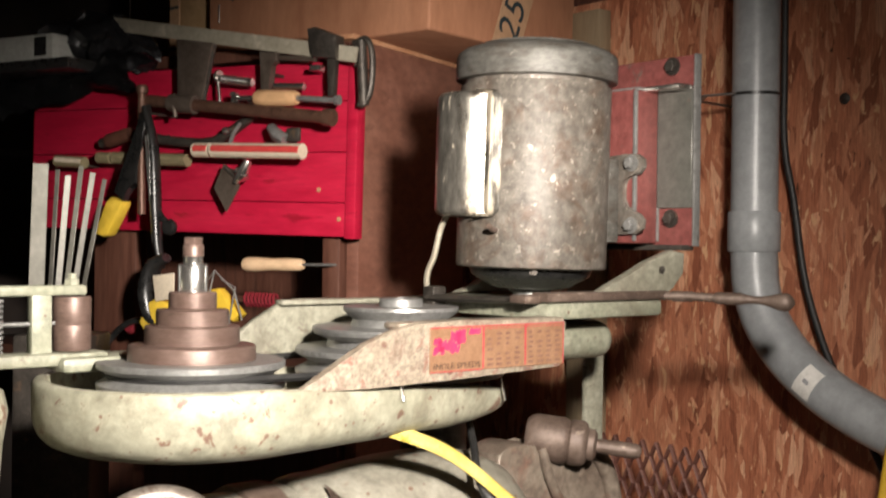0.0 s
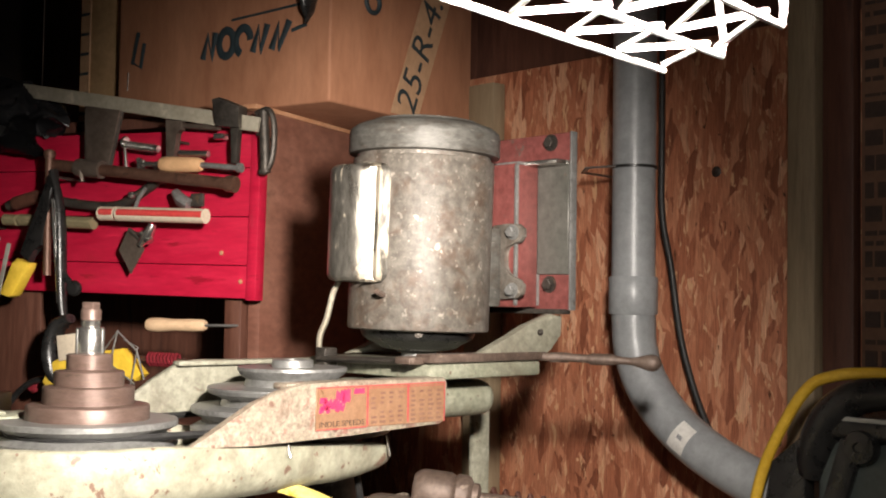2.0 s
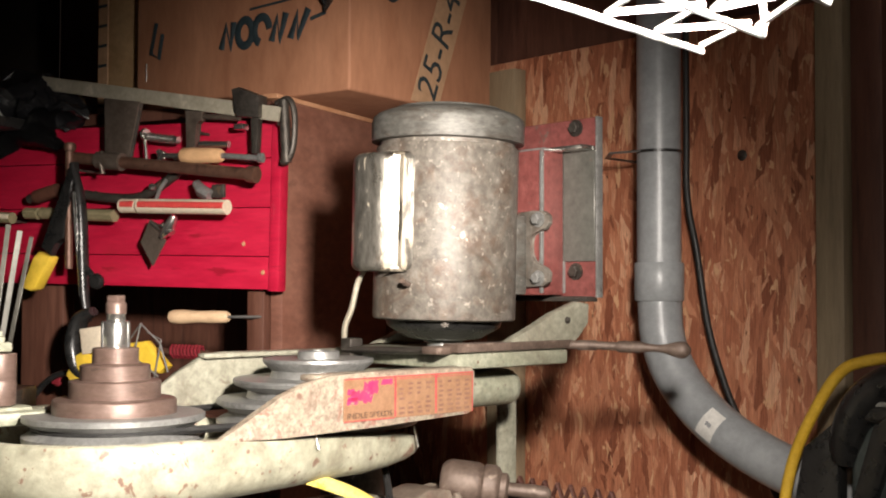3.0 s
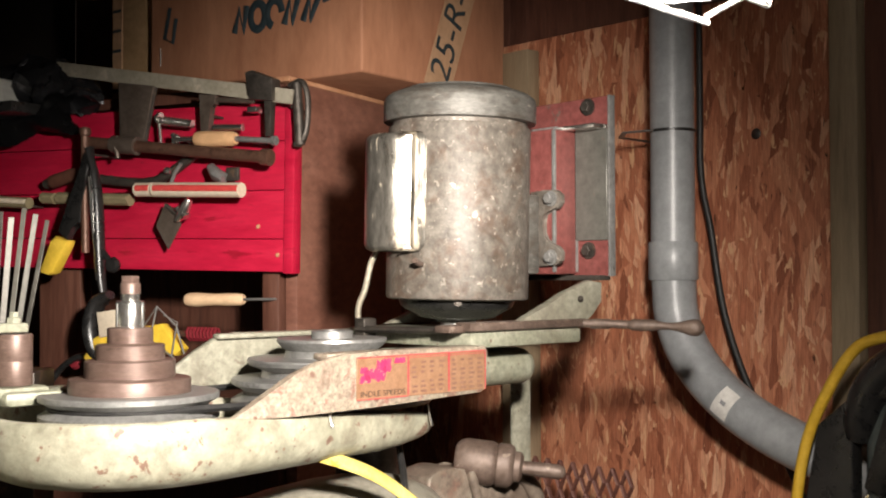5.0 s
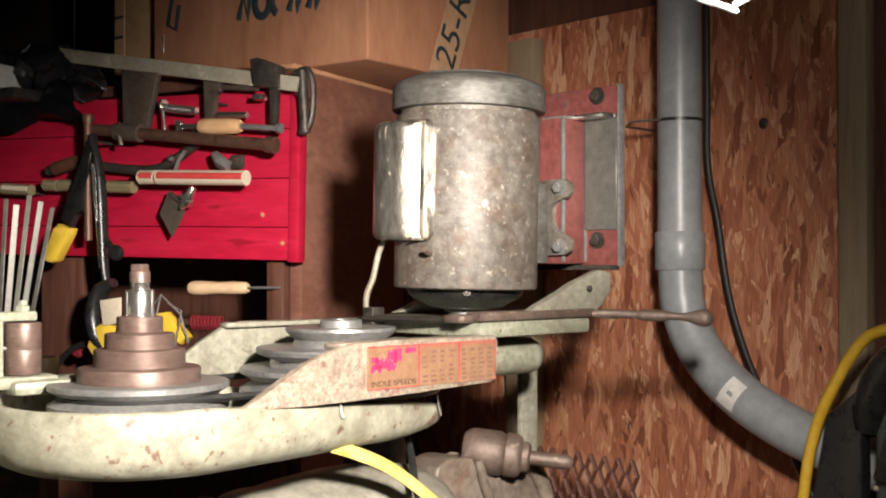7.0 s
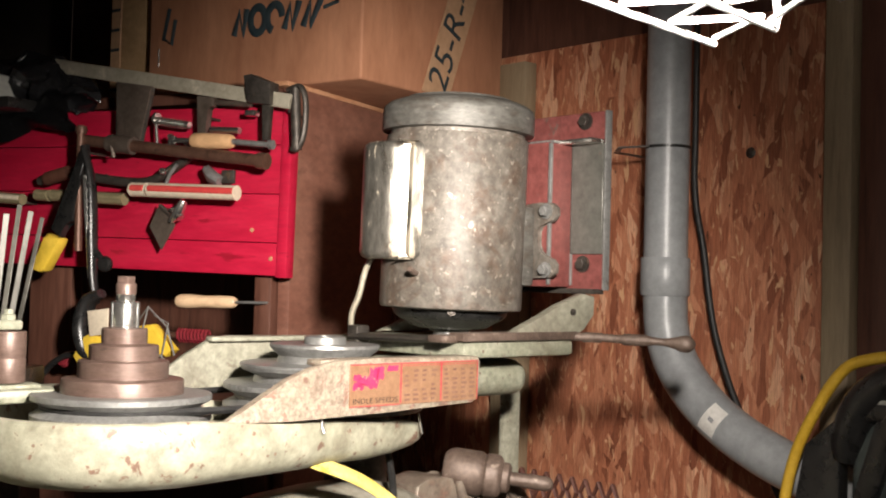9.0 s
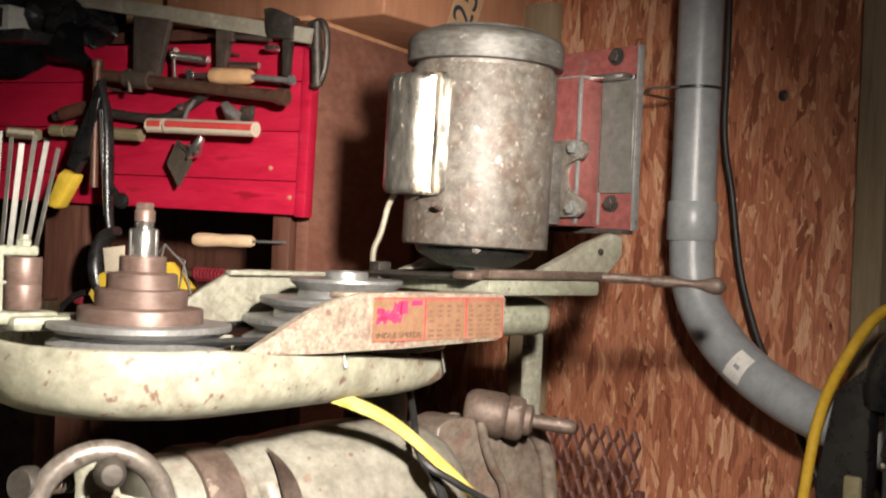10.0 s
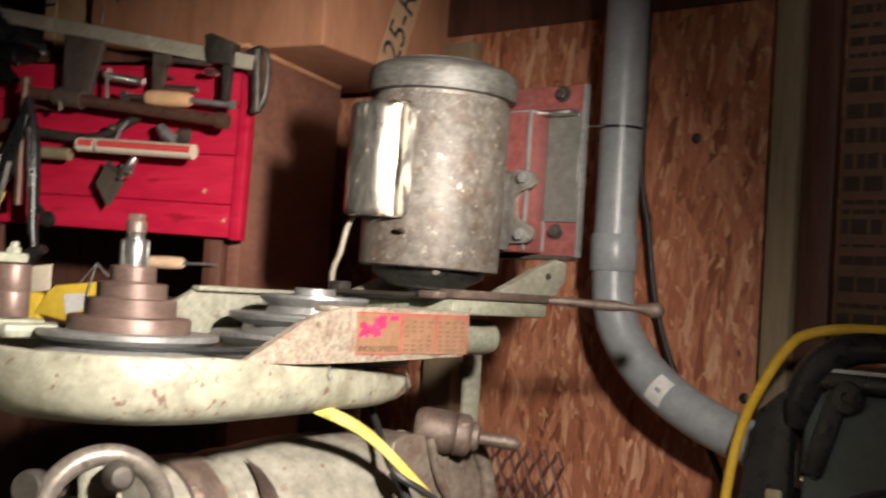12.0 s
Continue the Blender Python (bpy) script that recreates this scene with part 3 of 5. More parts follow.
# idler stack
idler = part("idler_pulley", lathe([(0, 1.374), (0.103, 1.374), (0.104, 1.376), (0.104, 1.379), (0.092, 1.385), (0.092, 1.388), (0.104, 1.395), (0.104, 1.398), (0.103, 1.400),
                                    (0.074, 1.401), (0.072, 1.408), (0.086, 1.414), (0.088, 1.418), (0.087, 1.420), (0.050, 1.421), (0.048, 1.428), (0.0555, 1.434), (0.0575, 1.437), (0.0570, 1.440), (0.050, 1.4405),
                                    (0.030, 1.4395), (0.022, 1.440), (0.0215, 1.447), (0.020, 1.448), (0.010, 1.448), (0.009, 1.445), (0, 1.445)], M @ Matrix.Translation((0.232, 0.008, 0)), 64), STEEL, press, "dull grey four-step idler pulley")


def belt(a, ra, b, rb, z, name):
    pts, n = [], 18
    for c, r, s in ((a, ra, math.pi / 2), (b, rb, -math.pi / 2)):
        pts += [(c[0] + r * math.cos(s + math.pi * k / n), c[1] + r * math.sin(s + math.pi * k / n), z) for k in range(n + 1)]
    pts.append(pts[0])
    return part(name, tube(pts, 0.0048, M, 6, 0.75), RUBBER, press, "black rubber drive belt")


belt((0, 0), 0.068, (0.232, 0.008), 0.094, 1.388, "drive_belt")
belt((0.232, 0.008), 0.073, (0.405, 0), 0.036, 1.4125, "drive_belt")

# motor base with its wing, and the tensioning lever
base = part("motor_base", rough_up(box(0.322, 0.492, -0.108, 0.10, 1.4295, 1.4465, 0.004, M, 2), 0.0008, 0.03), GREEN_CREAM, press, "pale grey-green cast motor base with chipped edges")
WING = [(0.372, 1.448), (0.492, 1.4475), (0.512, 1.458), (0.528, 1.474), (0.529, 1.496), (0.508, 1.499), (0.470, 1.486), (0.443, 1.474), (0.405, 1.459)]
part("wing", joined(side_guard(-0.101, WING, 0.012, 0), side_guard(0.095, WING, 0.012, 0)), GREEN_GREY, base, "curved wing with a bolt hole")
part("bolt", hexhead(M @ Vector((0.490, -0.108, 1.478)), -V, 0.0026, 0.003), DARK_IRON, base)
lever = part("tension_lever", rough_up(joined(box(0.318, 0.497, -0.112, -0.088, 1.4470, 1.4562, 0.002, M), box(0.505, 0.528, -0.007, 0.007, 1.4445, 1.4555, 0.0015, M @ Matrix.Translation((0.497, -0.105, 0)) @ Matrix.Rotation(radians(-50), 4, "Z") @ Matrix.Translation((-0.497, 0, 0))), box(0.30, 0.325, -0.100, -0.076, 1.4455, 1.4535, 0.002, M)), 0.0005, 0.02), RUST_IRON, press, "rusty flat tension lever")
part("bar", joined(tube([(0.300, 0.045, 1.4455), (0.312, -0.02, 1.4465), (0.326, -0.092, 1.4475)], 0.0125, M, 10, 0.32), box(0.294, 0.312, 0.034, 0.052, 1.430, 1.458, 0.002, M)), DARK_IRON, lever)
part("lever_handle", tube(spline([(0.485, -0.100, 1.4505), (0.505, -0.125, 1.4505), (0.52, -0.147, 1.4495), (0.53, -0.163, 1.449), (0.536, -0.173, 1.449), (0.546, -0.189, 1.4480), (0.554, -0.204, 1.4472), (0.560, -0.214, 1.4467), (0.564, -0.221, 1.4465)], 5),
                          [0.0048] * 12 + [0.0066] * 9 + [0.0058, 0.0050, 0.0045, 0.0042, 0.0042, 0.0044, 0.0050, 0.0058, 0.0066, 0.0076, 0.0084, 0.0091, 0.0095, 0.0096, 0.0094, 0.0090, 0.0080, 0.0066, 0.0046, 0.002], M, 14), RUST_IRON, lever, "rusty handle with a ball end")

# motor on its red plate
MC = M @ Vector((0.404, 0, 1.58))
LEAN = Matrix.Translation(MC) @ Matrix.Rotation(radians(1.2), 4, "Y") @ Matrix.Translation(-MC) @ M
MM = LEAN @ Matrix.Translation((0.404, 0, 0))
motor = part("motor", lathe([(0, 1.4775), (0.078, 1.4775), (0.0805, 1.479), (0.0812, 1.482), (0.0812, 1.6700), (0.0806, 1.6712), (0.077, 1.6718), (0.077, 1.677), (0, 1.677)], MM, 72), MOTOR, press, "tarnished grey steel motor with bright scuffs")
part("end_cap", lathe([(0, 1.6765), (0.0845, 1.6765), (0.0866, 1.6772), (0.0872, 1.679), (0.0872, 1.699), (0.0858, 1.7045), (0.080, 1.709), (0.070, 1.7128), (0.062, 1.7145), (0.060, 1.717), (0.050, 1.7187), (0, 1.7195)], MM, 72), MOTOR_CAP, motor, "grimy grey end cap")
part("lower_bell", lathe([(0, 1.452), (0.022, 1.452), (0.024, 1.4545), (0.036, 1.456), (0.044, 1.458), (0.050, 1.462), (0.058, 1.466), (0.064, 1.470), (0.067, 1.478), (0, 1.478)], MM, 56), BLACK, motor, "black lower bell")
part("hub", lathe([(0, 1.436), (0.034, 1.436), (0.036, 1.439), (0.030, 1.443), (0.018, 1.445), (0.018, 1.453), (0, 1.453)], MM, 40), STEEL, motor)
part("motor_pulley", lathe([(0, 1.404), (0.040, 1.404), (0.041, 1.408), (0.034, 1.413), (0.041, 1.418), (0.040, 1.422), (0.030, 1.423), (0.036, 1.43), (0.034, 1.4365), (0, 1.4365)], MM, 40), STEEL, motor)
part("bolt", joined(*[hexhead(MC + Vector((0, 0, -0.1045)) + 0.0675 * Vector((math.sin(a), -math.cos(a), 0)), (math.sin(a), -math.cos(a), 0), 0.0030, 0.004) for a in (-0.05,)]), DARK_IRON, motor)
# capacitor cover: a long half-round hood on the front of the shell
CAP = []
for k in range(13):
    a = math.pi * k / 12
    CAP.append((-0.0655 - 0.045 * math.sin(a) ** 0.8, 0.040 * math.cos(a)))
CAPM = MM @ Matrix.Rotation(radians(-19), 4, "Z")
part("capacitor_cover", rough_up(prism([(-0.05, 0.040)] + CAP + [(-0.075, -0.046), (-0.074, -0.052), (-0.05, -0.054)], 1.530, 1.6600, 0.009, CAPM, 4), 0.0006, 0.03), CHROME_WORN, motor, "worn silver capacitor cover with flaking paint")
part("drain_plug", tube([(-0.078, -0.028, 1.516), (-0.088, -0.034, 1.517), (-0.094, -0.036, 1.520)], 0.003, MM, 8), RUST_IRON, motor)
# mounting: plate, box rail and foot
mount = part("mounting_plate", box(0.5285, 0.5365, -0.118, 0.118, 1.5035, 1.7095, 0.002, M), RED_PLATE, press, "scuffed red mounting plate with bare steel middle")
part("bare_panel", box(0.5262, 0.529, -0.1165, -0.064, 1.5445, 1.672, 0.0006, M, 1), BARE_PLATE, mount, "bare grey steel strip")
part("plate_edge", joined(box(0.5270, 0.5378, -0.1195, -0.1170, 1.503, 1.710, 0.0008, M)), STEEL, mount)
part("bottom_edge", box(0.518, 0.5375, -0.112, 0.1, 1.4985, 1.5045, 0.001, M), DARK_IRON, mount)
rail = part("box_rail", box(0.490, 0.5285, -0.0685, 0.0685, 1.5055, 1.6735, 0.0025, M), RED_PLATE, mount, "red painted box rail")
part("rail_edge", joined(box(0.4885, 0.4925, -0.0705, -0.066, 1.508, 1.672, 0.001, M), box(0.5262, 0.530, -0.0708, -0.066, 1.508, 1.672, 0.001, M), box(0.492, 0.5285, -0.070, 0.07, 1.672, 1.6755, 0.001, M)), STEEL, rail)
part("bright_lip", box(0.505, 0.5285, -0.1165, -0.066, 1.6712, 1.6765, 0.0012, M), BRIGHT, mount)
for z in (1.699, 1.533):
    part("bolt", hexhead(M @ Vector((0.5275, -0.0875, z)), -U, 0.0068, 0.007), DARK_IRON, mount)


def foot_strap():
    """A bent strap foot: from the shell out to the rail, with a deep notch between its two ears."""
    ears = [(-0.050, 1.594), (-0.072, 1.5955), (-0.090, 1.5945), (-0.098, 1.589), (-0.0985, 1.580), (-0.092, 1.5735), (-0.078, 1.5715), (-0.0715, 1.568), (-0.0685, 1.561), (-0.0685, 1.547), (-0.0725, 1.5385), (-0.082, 1.534),
            (-0.093, 1.530), (-0.0985, 1.524), (-0.0975, 1.514), (-0.090, 1.509), (-0.050, 1.507), (-0.050, 1.522), (-0.060, 1.529), (-0.064, 1.540), (-0.064, 1.566), (-0.060, 1.575), (-0.050, 1.580)]
    flip = Matrix(((0, 0, 1, 0), (1, 0, 0, 0), (0, 1, 0, 0), (0, 0, 0, 1)))
    return prism(ears, 0.4825, 0.4895, 0.0012, M @ Matrix.Translation((0, 0.012, 0.007)) @ flip)


foot = part("foot", foot_strap(), MOTOR, motor, "notched strap foot")
for y in (-0.058, 0.058):
    part("foot_web", box(0.452, 0.472, y - 0.005, y + 0.005, 1.506, 1.596, 0.003, M), MOTOR_CAP, motor)
for z in (1.592, 1.525):
    part("bolt", hexhead(M @ Vector((0.4825, -0.071, z)), -U, 0.0062, 0.008), STEEL, foot)
# flat yellowed conduit from the capacitor cover down behind the guard
part("motor_cord", tube(spline([(0.330, 0.055, 1.535), (0.324, 0.060, 1.518), (0.316, 0.060, 1.490), (0.307, 0.060, 1.471), (0.306, 0.060, 1.452), (0.308, 0.060, 1.43)], 6), 0.0058, M, 10, 0.6), PALE_STEEL, motor, "flat yellowed cord")

# column behind, head casting and collar below the guard
part("column", lathe([(0, 0.02), (0.036, 0.02), (0.036, 1.39), (0, 1.39)], M @ Matrix.Translation((0.33, 0.075, 0)), 40), DARK_IRON, press)
part("foot_plate", box(0.05, 0.72, -0.2, 0.24, 0.0, 0.05, 0.012, M, 3), GREEN_GREY, press)
HEAD = M @ Matrix.Translation((0, 0.0, 1.214)) @ Matrix.Rotation(radians(90), 4, "Y")
ram = part("ram", rough_up(lathe([(0, 0.095), (0.060, 0.095), (0.068, 0.098), (0.072, 0.104), (0.074, 0.118), (0.0745, 0.135), (0.079, 0.16), (0.083, 0.21), (0.0835, 0.25), (0.081, 0.285), (0.074, 0.318), (0.062, 0.345), (0.044, 0.364), (0.022, 0.373), (0, 0.375)], HEAD, 56), 0.0012, 0.04), HEAD_PAINT, press, "cream rounded head casting")
part("stay_bar", box(0.527, 0.556, 0.034, 0.042, 0.05, 1.392, 0.002, M), GREEN_GREY, press, "pale flat stay bar")


def half_moon():
    """A half-moon patch that follows the casting's round."""
    bm, rows = bmesh.new(), []
    for k in range(17):
        f = k / 16
        phi = radians(62 - 84 * f)
        left, wide = 0.113 - 0.004 * math.sin(math.pi * f), 0.001 + 0.020 * math.sin(math.pi * f)
        rows.append([bm.verts.new((left + wide * j / 4, -0.0798 * math.cos(phi), 1.214 + 0.0798 * math.sin(phi))) for j in range(5)])
    for a, b in zip(rows, rows[1:]):
        for j in range(4):
            bm.faces.new((a[j], a[j + 1], b[j + 1], b[j]))
    bmesh.ops.solidify(bm, geom=bm.faces[:], thickness=0.004)
    bm.transform(M)
    return bm


# brown patch paints in the shade at the step beside the collar
part("recess_shade", half_moon(), RUST_IRON, ram, "half-moon recess, its shade put in as a brown patch")
collar = part("collar", rough_up(lathe([(0, 0.012), (0.056, 0.012), (0.064, 0.016), (0.066, 0.022), (0.0665, 0.050), (0.070, 0.053), (0.0705, 0.062), (0.068, 0.066), (0.0685, 0.090), (0.066, 0.095), (0, 0.095)], HEAD, 56), 0.0006, 0.03), HEAD_PAINT, press, "worn cream collar with a brown band")
part("band", lathe([(0.060, 0.040), (0.0708, 0.042), (0.0718, 0.046), (0.0718, 0.074), (0.0708, 0.078), (0.060, 0.080)], HEAD, 56, False), RUST_IRON, collar)
# handwheel on the side of the head
WC = M @ Vector((-0.0743, -0.090, 1.2557))
WM = axis(WC, (M.to_3x3() @ Vector((-0.30, -1, 0.02))))
wheel = part("handwheel", ring_tube(0.0508, 0.0092, WM, 56, 16), WHEEL_IRON, press, "worn grey iron handwheel with knob")
for a in (98, 232, 352):
    c, s = math.cos(radians(a)), math.sin(radians(a))
    part("spoke", tube([(0.010 * c, 0.010 * s, -0.002), (0.026 * c, 0.026 * s, -0.005), (0.042 * c, 0.042 * s, -0.003), (0.052 * c, 0.052 * s, 0)], [0.0185, 0.0155, 0.0160, 0.021], WM, 14, 0.42), GREEN_GREY, wheel)
part("hub", lathe([(0, -0.02), (0.018, -0.02), (0.020, 0), (0.0195, 0.005), (0.0165, 0.0065), (0.0155, 0.0045), (0.006, 0.0048), (0.0045, 0.0065), (0, 0.0065)], WM, 32), RUST_IRON, wheel)
part("knob", lathe([(0, 0), (0.006, 0), (0.006, 0.008), (0.010, 0.012), (0.0125, 0.019), (0.012, 0.027), (0.008, 0.032), (0, 0.033)], WM @ Matrix.Translation((0.002, 0.038, 0.004)), 28), DARK_IRON, wheel, "dark ball knob")
part("shaft", tube([WC - 0.01 * WM.to_3x3().col[2], WC - 0.075 * WM.to_3x3().col[2]], 0.009, None, 16), STEEL, press)
part("feed_rod", tube([(-0.02, -0.066, 1.236), (0.02, -0.055, 1.236)], 0.006, M, 12), STEEL, press)
part("feed_screw", joined(tube([(-0.118, -0.064, 1.280), (-0.06, -0.03, 1.27)], 0.007, M, 12), *[ring_tube(0.0075, 0.0016, axis(M @ Vector((-0.116 + 0.006 * k, -0.063 + 0.0028 * k, 1.280 - 0.0008 * k)), M.to_3x3() @ Vector((0.065, 0.03, -0.009))), 20, 6) for k in range(7)],
                          lathe([(0, -0.012), (0.012, -0.012), (0.0145, -0.006), (0.0145, 0.002), (0.010, 0.006), (0, 0.006)], axis(M @ Vector((-0.122, -0.066, 1.281)), M.to_3x3() @ Vector((0.065, 0.03, -0.009))), 24)), DARK_IRON, press)
# clamp boss with its rod, on the curved bracket at the column
BD = (M.to_3x3() @ Vector((0.62, -0.72, -0.10))).normalized()
HB = Matrix.Translation((0.039, -0.034, 1.509)) @ Matrix.Scale(1.06, 4) @ Matrix.Translation((-0.044, 0.034, -1.509))
BC = M @ Vector((0.372, -0.045, 1.304))
boss = part("clamp_boss", rough_up(lathe([(0, -0.006), (0.019, -0.006), (0.0225, -0.002), (0.0245, 0.004), (0.0245, 0.033), (0.0225, 0.0365), (0.0215, 0.038), (0.0235, 0.0405), (0.0235, 0.052), (0.021, 0.056), (0.0165, 0.058), (0.0165, 0.064), (0.012, 0.067), (0, 0.067)], HB @ axis(BC, BD), 40), 0.0004, 0.02), RUST_IRON, press, "rusty brown clamp boss")
part("clamp_rod", tube([BC + BD * d for d in (0.06, 0.075, 0.09, 0.106, 0.111, 0.113)], [0.0072, 0.0075, 0.0080, 0.0080, 0.006, 0.003], HB, 14), RUST_IRON, boss)
CASTING = [(0.318, 1.281), (0.345, 1.290), (0.385, 1.283), (0.432, 1.287), (0.462, 1.271), (0.485, 1.246), (0.501, 1.214), (0.507, 1.18), (0.506, 1.12), (0.49, 1.04), (0.45, 1.0), (0.36, 1.0), (0.32, 1.1), (0.312, 1.22)]
casting = part("bracket", rough_up(joined(side_guard(0.018, [(q.x + 0.034, q.y) for q in spline([(x, z, 0) for x, z in CASTING], 4)], 0.05, 0), tube(spline([(0.481, -0.010, 1.284), (0.512, -0.010, 1.252), (0.528, -0.010, 1.212), (0.532, -0.010, 1.15)], 6), 0.010, M, 12)), 0.0012, 0.03), WORN_CAST, press, "brown and grey-green cast bracket")
part("rib", rough_up(tube(spline([(0.414, -0.010, 1.283), (0.418, -0.012, 1.262), (0.429, -0.014, 1.235), (0.449, -0.014, 1.205), (0.459, -0.014, 1.15)], 6), 0.0055, M, 12), 0.0008, 0.02), WORN_CAST, casting)
# belt roller on its open frame beside the guard
frame_bm = joined(box(-0.30, -0.072, 0.052, 0.068, 1.4545, 1.4635, 0.003, M), box(-0.30, -0.055, 0.045, 0.075, 1.395, 1.4065, 0.004, M), box(-0.120, -0.102, 0.053, 0.067, 1.40, 1.46, 0.003, M), box(-0.19, -0.165, 0.05, 0.07, 1.40, 1.46, 0.004, M),
                  box(-0.10, -0.02, 0.035, 0.085, 1.390, 1.403, 0.005, M))
yoke = part("roller_frame", rough_up(frame_bm, 0.0006, 0.02), GREEN_CREAM, press, "pale green open roller frame")
part("roller", lathe([(0, 1.4075), (0.0155, 1.4075), (0.0162, 1.409), (0.0162, 1.4285), (0.0158, 1.4295), (0.0162, 1.4305), (0.0162, 1.452), (0.0155, 1.4535), (0, 1.4535)], M @ Matrix.Translation((-0.083, 0.06, 0)), 36), BROWN_IRON, yoke, "browned iron belt roller")
part("nut", lathe([(0, 1.463), (0.0065, 1.463), (0.0065, 1.468), (0.004, 1.469), (0.004, 1.473), (0, 1.4735)], M @ Matrix.Translation((-0.083, 0.06, 0)), 6), GREEN_CREAM, yoke)
part("cross_pin", tube([(-0.19, 0.058, 1.431), (-0.098, 0.058, 1.431)], 0.0017, M, 8), STEEL, yoke)
part("spring", tube([(-0.148 + 0.006 * math.cos(k * 0.8), 0.06 + 0.006 * math.sin(k * 0.8), 1.408 + 0.00055 * k) for k in range(80)], 0.0011, M, 6), STEEL, yoke)
part("spring_post", tube([(-0.148, 0.06, 1.40), (-0.148, 0.06, 1.458)], 0.003, M, 8), BROWN_IRON, yoke)


housing = thing("machine_housing", M @ Vector((-0.215, 0.05, 0)), "pale cream cast housing of the machine beside the guard", "machine")
part("body", rough_up(lathe([(0, 0), (0.10, 0), (0.10, 1.08), (0.092, 1.13), (0.078, 1.19), (0.066, 1.23), (0.064, 1.29), (0.068, 1.34), (0.072, 1.365), (0.068, 1.380), (0.05, 1.388), (0, 1.390)], M @ Matrix.Translation((-0.215, 0.05, 0)), 48), 0.001, 0.04), CREAM, housing)


# ---- work light over the machine ----
light = thing("work_light", (0.15, 0.40, 1.76), "lit work light with a white wire grille and metal hood", "lamp")
LAMP = Matrix(((0.675, 0.738, 0, 0.212), (0.738, -0.675, 0, 0.590), (0, 0, 1, 1.640), (0, 0, 0, 1)))


def wire(points, r=0.0019):
    """White wire in the grille's own axes: along (0 at the far end), across, up."""
    return tube(points, r, LAMP, 8)


part("bulb", lathe([(0, -0.021), (0.009, -0.019), (0.016, -0.013), (0.019, -0.004), (0.019, 0.004), (0.016, 0.014), (0.011, 0.022), (0.010, 0.05), (0, 0.05)], Matrix.Translation((0.190, 0.255, 1.725)), 24), GLOW, light, "glowing white bulb")
hood = bmesh.new()
rings = [[hood.verts.new((-0.24 + ax * sx, 0.05 + by * sy, z)) for sx, sy in ((1, 1), (-1, 1), (-1, -1), (1, -1))] for ax, by, z in ((0.17, 0.085, 0.115), (0.165, 0.080, 0.13), (0.14, 0.055, 0.17), (0.09, 0.03, 0.19))]
for a, b in zip(rings, rings[1:]):
    for i in range(4):
        hood.faces.new((a[i], a[(i + 1) % 4], b[(i + 1) % 4], b[i]))
hood.faces.new(rings[-1])
bmesh.ops.solidify(hood, geom=hood.faces[:], thickness=0.0015)
hood.transform(LAMP)
part("hood", hood, STEEL, light)
# unseen flap, added to keep the light off the board's upper left
flap_path = [Vector((0.176 + 0.20 * math.sin(radians(a)), 0.300 + 0.20 * math.cos(radians(a)), 0)) for a in (-14, -24, -34, -44, -54, -64)]
light_flap = bmesh.new()
low_edge = [light_flap.verts.new(p + Vector((0, 0, 1.704 - 0.0035 * k))) for k, p in enumerate(flap_path)]
top_edge = [light_flap.verts.new(p * 0.75 + Vector((0.176, 0.300, 0)) * 0.25 + Vector((0, 0, 1.775))) for p in flap_path]
for k in range(5):
    light_flap.faces.new((low_edge[k], low_edge[k + 1], top_edge[k + 1], top_edge[k]))
bmesh.ops.solidify(light_flap, geom=light_flap.faces[:], thickness=0.0015)
part("added_light_flap", light_flap, STEEL, light)
BACK_END = -0.39
for far, across in ((0.0, 0.0), (-0.0134, 0.0425), (-0.058, 0.094)):
    part("grille_rail", wire([(far, across, 0.012 if across else 0.0), (far - 0.003, across, 0.0), (BACK_END + 0.01, across, 0.0), (BACK_END, across, 0.02)]), WIRE_WHITE, light)
for near, wide, step_back, first in ((0.0, 0.0425, 0.0325, 0.0), (0.0425, 0.094, 0.055, -0.0225)):
    zig = []
    for k in range(7):
        zig += [(first - 0.0475 * k, near, 0.0035), (first - step_back - 0.0475 * k, wide, 0.0035)]
    part("grille_zigzag", wire(zig, 0.0017), WIRE_WHITE, light)
for along, across in ((-0.0134, 0.0425), (-0.058, 0.094), (BACK_END, 0.0), (BACK_END, 0.094)):
    part("grille_post", wire([(along, across, 0.006), (along - 0.012, across, 0.045), (max(-0.40, min(-0.08, along)), across, 0.12)]), WIRE_WHITE, light)
part("hanging_cord", tube([(-0.24, 0.05, 0.185), (-0.235, 0.05, 0.5), (-0.24, 0.05, 0.865)], 0.004, LAMP, 8), RUBBER, light)

# ---- on the strand board wall ----
stud = part("stud", rough_up(box(WALL - 0.038, WALL - 0.001, -0.231, -0.192, 0.0, 2.49, 0.002, M), 0.0006, 0.05), STUD, tags=dict(label="pale pine stud on the strand board", category="stud", kind="structure"))
part("jamb_board", box(WALL - 0.022, WALL - 0.001, -0.276, -0.233, 0.0, 2.49, 0.002, M), BROWN_WOOD, tags=dict(label="dark brown board beside the stud", category="board", kind="structure"))
part("corner_post", rough_up(box(WALL - 0.03, WALL - 0.001, 0.357, 0.420, 0.0, 1.878, 0.002, M), 0.0006, 0.05), STUD, tags=dict(label="greyish pine post in the corner", category="post", kind="structure"))

